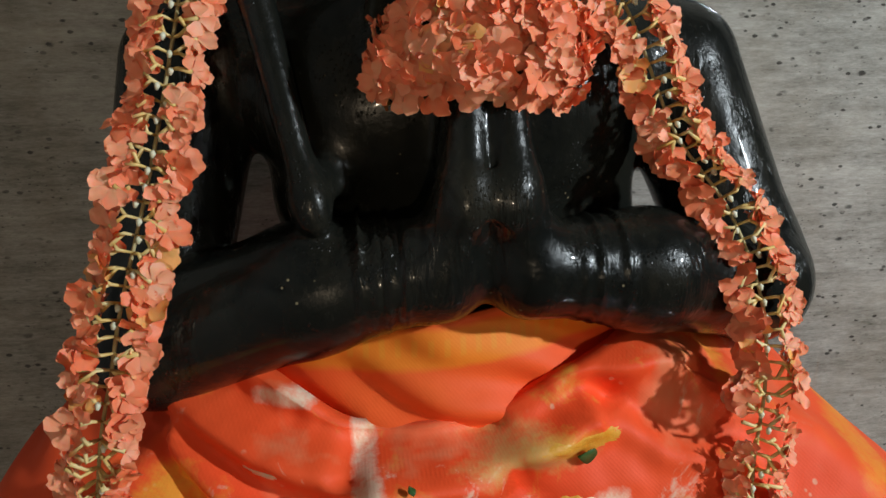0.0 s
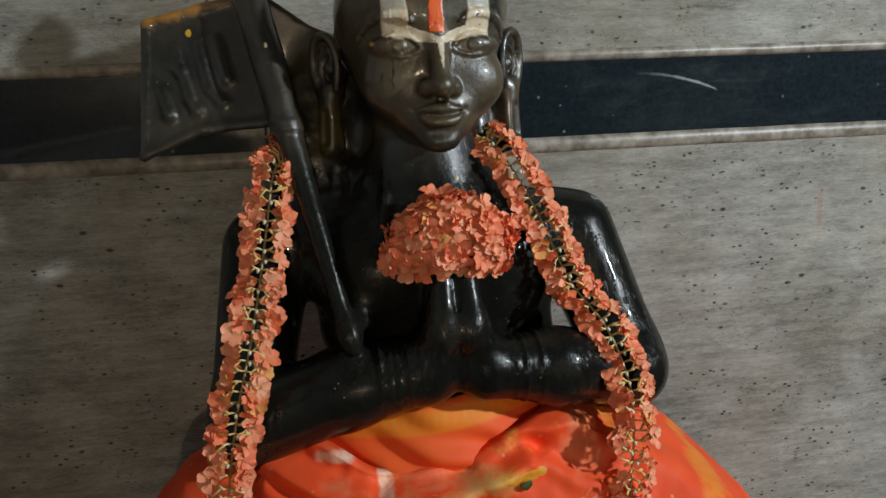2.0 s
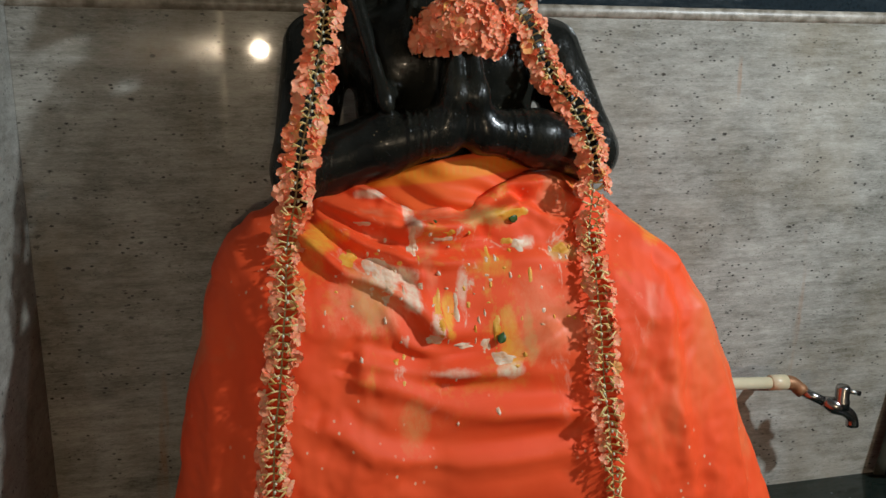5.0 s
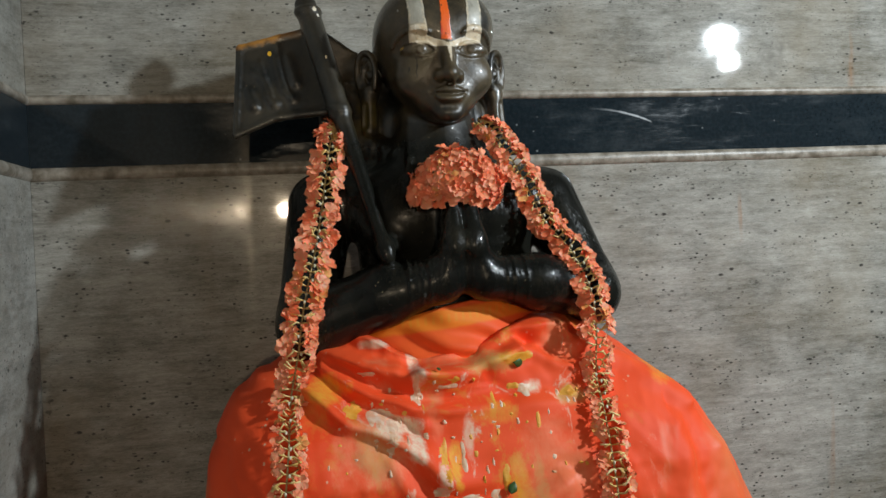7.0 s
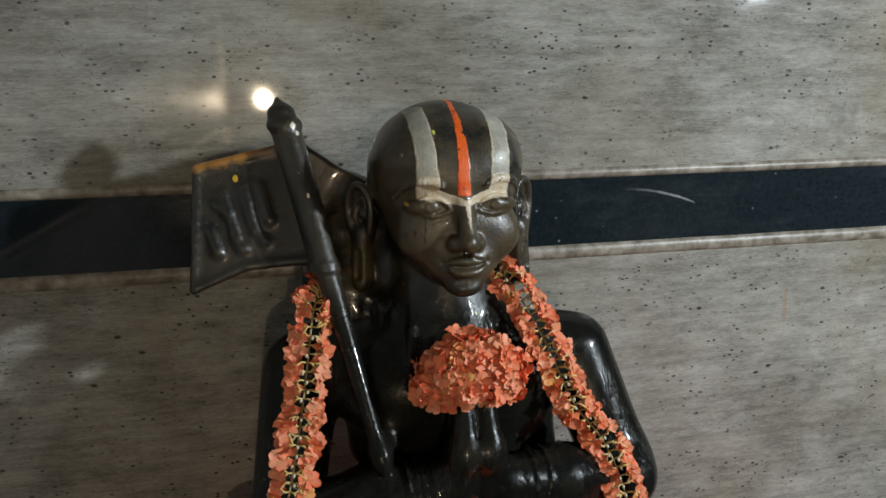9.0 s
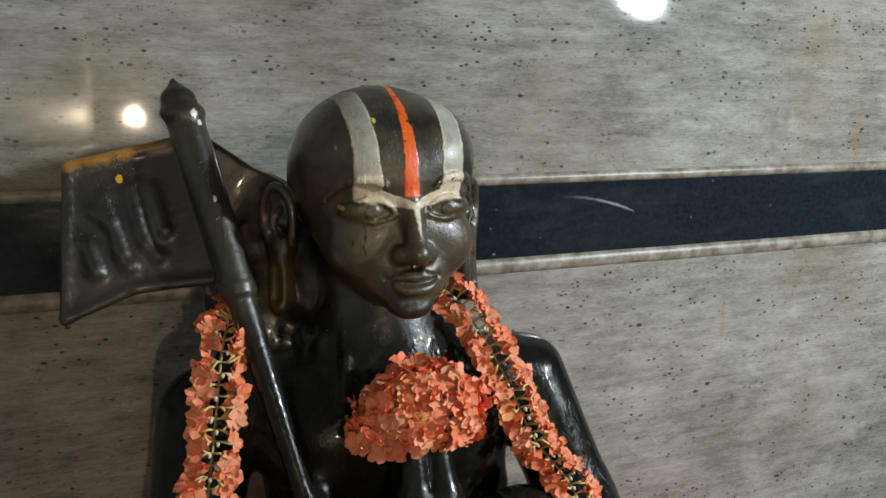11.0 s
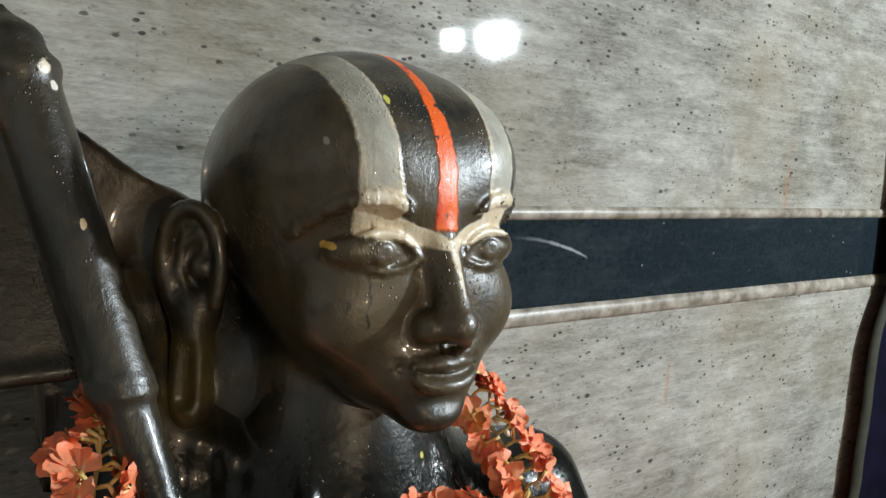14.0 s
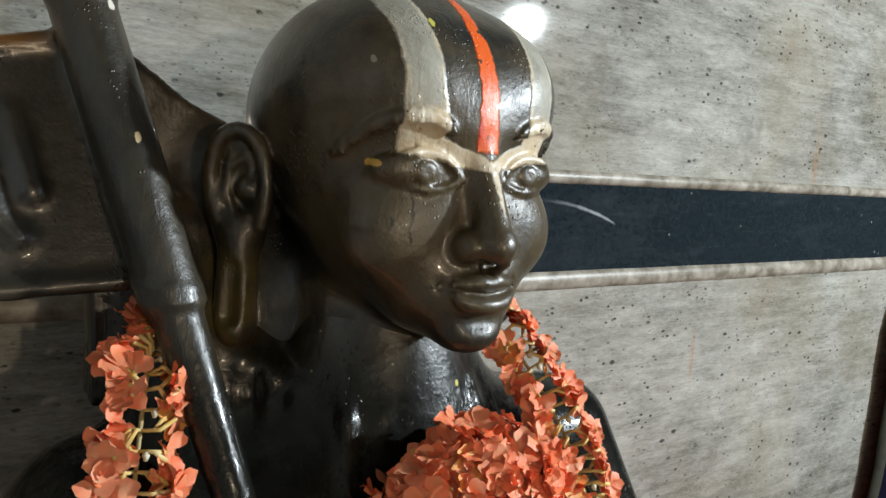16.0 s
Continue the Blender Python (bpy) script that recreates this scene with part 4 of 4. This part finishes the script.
def smear(x, z, w, h, mat, seed):
    """A lumpy patch of paste lying on the robe, with a ragged outline."""
    rnd = random.Random(seed)
    rings, sides = 7, 30
    verts, faces = [], []
    off = [rnd.uniform(0, 50) for _ in range(2)]
    for k in range(rings):
        f = k / (rings - 1)
        for i in range(sides):
            a = 2 * math.pi * i / sides
            r = f * (1 + 0.55 * noise.noise((math.cos(a) * 1.5 + off[0], math.sin(a) * 1.5, off[1])))
            px, pz = x + w * r * math.cos(a), z + h * r * math.sin(a)
            p, n = robe_front(px, pz)
            up = 0.0014 * (1 - f ** 3) * (0.7 + 0.9 * noise.noise((px * 160, pz * 160, off[0]))) - 0.0008 * f
            verts.append(p + n * (up if n.y < 0 else -up))
    for k in range(rings - 1):
        for i in range(sides):
            a, b = k * sides + i, k * sides + (i + 1) % sides
            faces.append((a, b, b + sides, a + sides))
    part("paste_smear", mesh_of("paste_smear", verts, faces, mat), ROBE_OB, "dried " + ("yellow turmeric" if mat == TURMERIC else "white sandal") + " paste")


for i, (x, z, w, h, mat) in enumerate((
        (-0.100, 1.048, 0.010, 0.018, PASTE), (-0.112, 1.066, 0.016, 0.008, PASTE), (-0.045, 1.012, 0.009, 0.026, TURMERIC),
        (-0.048, 0.988, 0.012, 0.007, PASTE), (0.024, 0.990, 0.006, 0.024, TURMERIC), (0.028, 0.962, 0.014, 0.007, PASTE),
        (0.012, 0.975, 0.007, 0.010, PASTE), (-0.064, 1.085, 0.007, 0.014, PASTE), (0.062, 1.082, 0.012, 0.008, PASTE),
        (0.048, 1.086, 0.009, 0.006, TURMERIC), (-0.016, 0.978, 0.014, 0.005, PASTE), (-0.020, 1.020, 0.004, 0.022, PASTE),
        (-0.030, 1.092, 0.016, 0.004, PASTE), (-0.118, 1.110, 0.014, 0.004, PASTE), (-0.140, 1.075, 0.012, 0.008, TURMERIC),
        (0.022, 1.075, 0.004, 0.010, TURMERIC), (0.112, 1.075, 0.014, 0.008, TURMERIC), (-0.066, 1.100, 0.005, 0.010, PASTE),
        (0.052, 1.118, 0.030, 0.009, TURMERIC), (-0.020, 1.100, 0.012, 0.005, TURMERIC), (0.07, 1.05, 0.003, 0.012, TURMERIC))):
    smear(x, z, w, h, mat, 100 + i)


crumb_rnd = random.Random(77)
for i in range(110):
    x, z = crumb_rnd.gauss(-0.02, 0.09), crumb_rnd.gauss(1.05, 0.055)
    if abs(x) < 0.22 and 0.86 < z < 1.100:
        smear(x, z, crumb_rnd.uniform(0.0014, 0.0036), crumb_rnd.uniform(0.0015, 0.0055), crumb_rnd.choice((PASTE, PASTE, TURMERIC)), 300 + i)


def basil_leaf(x, z, size, turn):
    p, n = robe_front(x, z)
    if n.y > 0:
        n = -n
    verts, faces = [], []
    for i in range(9):
        f = i / 8
        w = math.sin(math.pi * f ** 0.8) * 0.36 + 0.01
        for k, s in enumerate((-1, 0, 1)):
            verts.append(((f - 0.5) * size, s * w * size, 0.0025 + size * (0.07 * abs(s) + 0.05 * math.sin(f * 3))))
    for i in range(8):
        for k in range(2):
            a = i * 3 + k
            faces.append((a, a + 1, a + 4, a + 3))
    ob = new("leaf", mesh_of("leaf", verts, faces, LEAF))
    md = ob.modifiers.new("thickness", "SOLIDIFY")
    md.thickness = 0.0006
    ob.matrix_world = Matrix.Translation(p + n * 0.001) @ n.to_track_quat("Z", "Y").to_matrix().to_4x4() @ pose(0, 0, 0, 0, 0, turn)
    tagged(ob, "small dark green basil leaf stuck on the wet robe", "leaf", "leaves on the robe")


basil_leaf(0.056, 1.112, 0.014, 170)
basil_leaf(-0.043, 1.112, 0.006, 80)
basil_leaf(0.030, 0.982, 0.014, 70)


# ---------------------------------------------------------------- flowers
def flower_mesh(seed):
    """A fan of rounded, wavy petals opening from a short throat, facing +z, spreading to +x."""
    rnd = random.Random(seed)
    verts, faces = [], []
    count = 5
    for k in range(count):
        a = radians((k - 2) * 47 + rnd.uniform(-9, 9))
        ln, wd = rnd.uniform(0.0105, 0.0140) * (1.0 if 0 < k < 4 else 0.82), rnd.uniform(0.0044, 0.0060)
        lift, curl = rnd.uniform(0.0, 0.35), rnd.uniform(-0.45, 0.10)
        base = len(verts)
        for i in range(6):
            f = i / 5
            w = wd * (0.22 + 0.78 * math.sin(min(1.0, f * 1.05) * math.pi * 0.72) ** 1.4) * (0.55 if i == 5 else 1)
            for s in (-1, -0.45, 0.45, 1):
                r = 0.0015 + ln * f * (1 - 0.16 * abs(s) * f)
                z = lift * ln * f + curl * ln * f * f + 0.0010 * math.sin(s * 2.5 + k * 2 + f * 3) * f + 0.0012 * s * s * f
                verts.append((r * math.cos(a) - s * w * math.sin(a), r * math.sin(a) + s * w * math.cos(a), z))
        for i in range(5):
            for j in range(3):
                p = base + i * 4 + j
                faces.append((p, p + 1, p + 5, p + 4))
    return mesh_of("flower", verts, faces, PETAL)


FLOWERS = [flower_mesh(50 + i) for i in range(14)]


def strand(points, parent, seed, step=0.0085):
    """One hanging string: a thread with pale tubes and buds in one mesh, and the flowers on both sides."""
    rnd = random.Random(seed)
    rough = spline(points, 60)
    length = sum((b - a).length for a, b in zip(rough, rough[1:]))
    rows = int(length / step)
    path = spline(points, rows)
    verts, faces, mats = [], [], []

    def put(vf, mat):
        base = len(verts)
        verts.extend(vf[0])
        faces.extend(tuple(base + i for i in f) for f in vf[1])
        mats.extend([mat] * len(vf[1]))

    put(tube(path, 0.0011, 5), 0)
    heads = []
    for i, p in enumerate(path):
        d = (path[min(i + 1, rows - 1)] - path[max(i - 1, 0)]).normalized()
        out = Vector((0.0, -1.0, 0.25))
        out = (out - d * out.dot(d)).normalized()
        side = d.cross(out).normalized()
        for s in (-1, 1):
            for rep in range(rnd.choice((2, 2, 2, 3))):
                reach = rnd.uniform(0.0070, 0.0145)
                tip = p + side * s * reach + out * rnd.uniform(0.001, 0.010) - d * rnd.uniform(-0.009, 0.010)
                mid = p + side * s * reach * 0.45 + out * rnd.uniform(0.003, 0.009)
                put(tube([p, p.lerp(mid, 0.6), mid, tip], [0.0007, 0.0009, 0.0010, 0.0013], 5), 1)
                aim = (side * s * rnd.uniform(-0.1, 1.1) + out * rnd.uniform(0.5, 1.0) + d * rnd.uniform(-0.5, 0.5)).normalized()
                heads.append((tip, aim, side * s + d * rnd.uniform(-0.9, 0.9), rnd.uniform(0.66, 0.98)))
        if rnd.random() < 0.6:
            b = p + out * 0.006 + side * rnd.uniform(-0.004, 0.004)
            put(tube([b, b + d * 0.0015, b + d * 0.004], [0.0008, 0.0018, 0.0008], 6), 2)
    me = mesh_of("strand", verts, faces, [THREAD, TUBE, BUD])
    me.polygons.foreach_set("material_index", mats)
    ob = part("strand", me, parent, "string with pale yellow flower tubes")
    heads = [(t, a, s, z * (1.0 if t.z > 1.14 else 0.74)) for t, a, s, z in heads if t.z > 1.14 or rnd.random() < 0.75]
    for tip, aim, spin, size in heads[:300]:
        f = part("flower", rnd.choice(FLOWERS), ob)
        ex = (spin - aim * spin.dot(aim)).normalized()
        turn = Matrix((ex, aim.cross(ex), aim)).transposed().to_4x4()
        f.matrix_local = Matrix.Translation(tip) @ turn @ Matrix.Scale(size, 4)


garland = holder("flower_garland", "fresh orange crossandra flower garland hanging over the shoulders", "garland")
def on_robe(points):
    return [robe_front(x, z)[0] + Vector((0, -0.004, 0)) for x, z in points]


strand([(-0.128, 0.585, 1.400), (-0.142, 0.548, 1.388), (-0.152, 0.528, 1.337), (-0.166, 0.500, 1.267), (-0.182, 0.478, 1.205), (-0.190, 0.470, 1.168),
        (-0.194, 0.455, 1.142)] + on_robe([(-0.205, 1.090), (-0.209, 1.050), (-0.214, 1.005), (-0.220, 0.950), (-0.228, 0.895), (-0.232, 0.83)]), garland, 7)
strand([(0.052, 0.590, 1.410), (0.064, 0.552, 1.396), (0.090, 0.522, 1.341), (0.116, 0.510, 1.279), (0.146, 0.496, 1.236), (0.160, 0.474, 1.188),
        (0.157, 0.456, 1.145)] + on_robe([(0.150, 1.090), (0.146, 1.050), (0.144, 0.996), (0.146, 0.940), (0.149, 0.876), (0.152, 0.80)]), garland, 8)

bunch = holder("flower_bunch", "heap of orange crossandra flowers resting on the joined fingertips", "flowers")
rnd = random.Random(21)
core_v, core_f = [], []
for i in range(290):
    a, e = rnd.uniform(0, 2 * math.pi), math.acos(rnd.uniform(-0.55, 1.0))
    d = Vector((math.sin(e) * math.cos(a), -abs(math.sin(e) * math.sin(a)) if rnd.random() < 0.8 else math.sin(e) * math.sin(a), math.cos(e)))
    low = max(0.0, -d.z)
    p = Vector((0.004 + d.x * (0.052 + 0.006 * low), 0.497 + d.y * 0.030, 1.326 + d.z * 0.037))
    if i % 8 == 0:
        t = tube([Vector((0.004, 0.495, 1.315)), Vector((0.004, 0.495, 1.318)).lerp(p, 0.6), p], [0.0012, 0.001, 0.001], 5)
        core_f.extend(tuple(len(core_v) + k for k in f) for f in t[1])
        core_v.extend(t[0])
    p += d * 0.010 * noise.noise(d * 2.2) + Vector((-0.010 * low * (d.x < -0.3), 0, -0.008 * low * (d.x > 0.2)))
    f = part("flower", rnd.choice(FLOWERS), bunch)
    f.matrix_local = Matrix.Translation(p) @ (d + Vector((rnd.uniform(-.5, .5), rnd.uniform(-.5, .1), rnd.uniform(-.5, .5)))).to_track_quat("Z", "Y").to_matrix().to_4x4() @ pose(0, 0, 0, 0, 0, rnd.uniform(0, 360)) @ Matrix.Scale(rnd.uniform(0.68, 1.0), 4)
part("stalks", mesh_of("stalks", core_v, core_f, TUBE), bunch, "pale yellow flower tubes")


# ---------------------------------------------------------------- tap and curtain
tap = holder("water_tap", "worn chrome water tap on a cream plastic pipe along the wall", "tap")


def bar(name, pts, radii, mat, parent, label="", sides=20):
    v, f = tube([Vector(p) for p in pts], radii, sides)
    return part(name, mesh_of(name, v, f, mat), parent, label)


bar("pipe", [(0.30, 0.70, 0.783), (0.46, 0.70, 0.7735), (0.610, 0.70, 0.764)], 0.0105, PVC, tap, "cream plastic pipe")
bar("coupling", [(0.606, 0.70, 0.7645), (0.607, 0.70, 0.7645), (0.637, 0.70, 0.763), (0.638, 0.70, 0.763)], [0.0105, 0.0135, 0.0135, 0.0105], PVC, tap)
bar("elbow", spline([(0.632, 0.70, 0.763), (0.650, 0.698, 0.760), (0.662, 0.694, 0.750), (0.667, 0.690, 0.745)], 8), [0.011, 0.0125, 0.013, 0.0125, 0.012, 0.012, 0.0125, 0.0115], RUST, tap, "rusty brass elbow")
bar("nipple", [(0.663, 0.693, 0.748), (0.700, 0.672, 0.731)], 0.0085, CHROME, tap)
body = bar("tap_body", spline([(0.696, 0.675, 0.733), (0.715, 0.665, 0.725), (0.732, 0.660, 0.716), (0.742, 0.658, 0.706), (0.745, 0.658, 0.690)], 14),
           [0.0095, 0.011, 0.013, 0.0145, 0.0145, 0.013, 0.0115, 0.0105, 0.010, 0.0098, 0.0096, 0.0096, 0.0105, 0.0105], CHROME, tap, "worn chrome body with a bent spout")
bar("bonnet", [(0.722, 0.662, 0.722), (0.722, 0.662, 0.738), (0.722, 0.662, 0.740), (0.722, 0.662, 0.760), (0.722, 0.662, 0.764)], [0.013, 0.013, 0.0115, 0.0115, 0.010], CHROME, body)
bar("lever", [(0.722, 0.662, 0.758), (0.738, 0.655, 0.753), (0.748, 0.651, 0.751)], [0.005, 0.0038, 0.0045], CHROME, body)
bar("wall_clip", [(0.632, 0.79, 0.725), (0.634, 0.75, 0.738), (0.636, 0.712, 0.752)], [0.012, 0.010, 0.008], RUST, tap, "rusty pipe bracket")


def curtain():
    verts, faces = [], []
    nz, nx = 60, 50
    for j in range(nz):
        z = 0.53 + (2.3 - 0.53) * j / (nz - 1)
        edge = float(np.interp(z, (0.53, 0.82, 1.07, 1.29, 1.37, 2.3), (0.895, 0.955, 1.010, 1.024, 1.060, 1.075))) + 0.005 * noise.noise((z * 14, 0, 0))
        for i in range(nx):
            f = i / (nx - 1)
            x = edge + f * (1.75 - edge)
            y = 0.755 - 0.10 * f - 0.018 * math.sin(f * 40 + z * 2) * min(1, f * 6) - 0.02 * min(1, f * 8)
            verts.append((x, y, z))
    mats = []
    for j in range(nz - 1):
        for i in range(nx - 1):
            a = j * nx + i
            faces.append((a, a + 1, a + nx + 1, a + nx))
            mats.append(1 if i < 1 else 0)
    me = mesh_of("curtain", verts, faces, [CURTAIN, HEM])
    me.polygons.foreach_set("material_index", mats)
    ob = new("curtain", me)
    md = ob.modifiers.new("thickness", "SOLIDIFY")
    md.thickness = 0.004
    return tagged(ob, "dark blue curtain with an olive hem hanging against the marble wall", "curtain")


curtain()
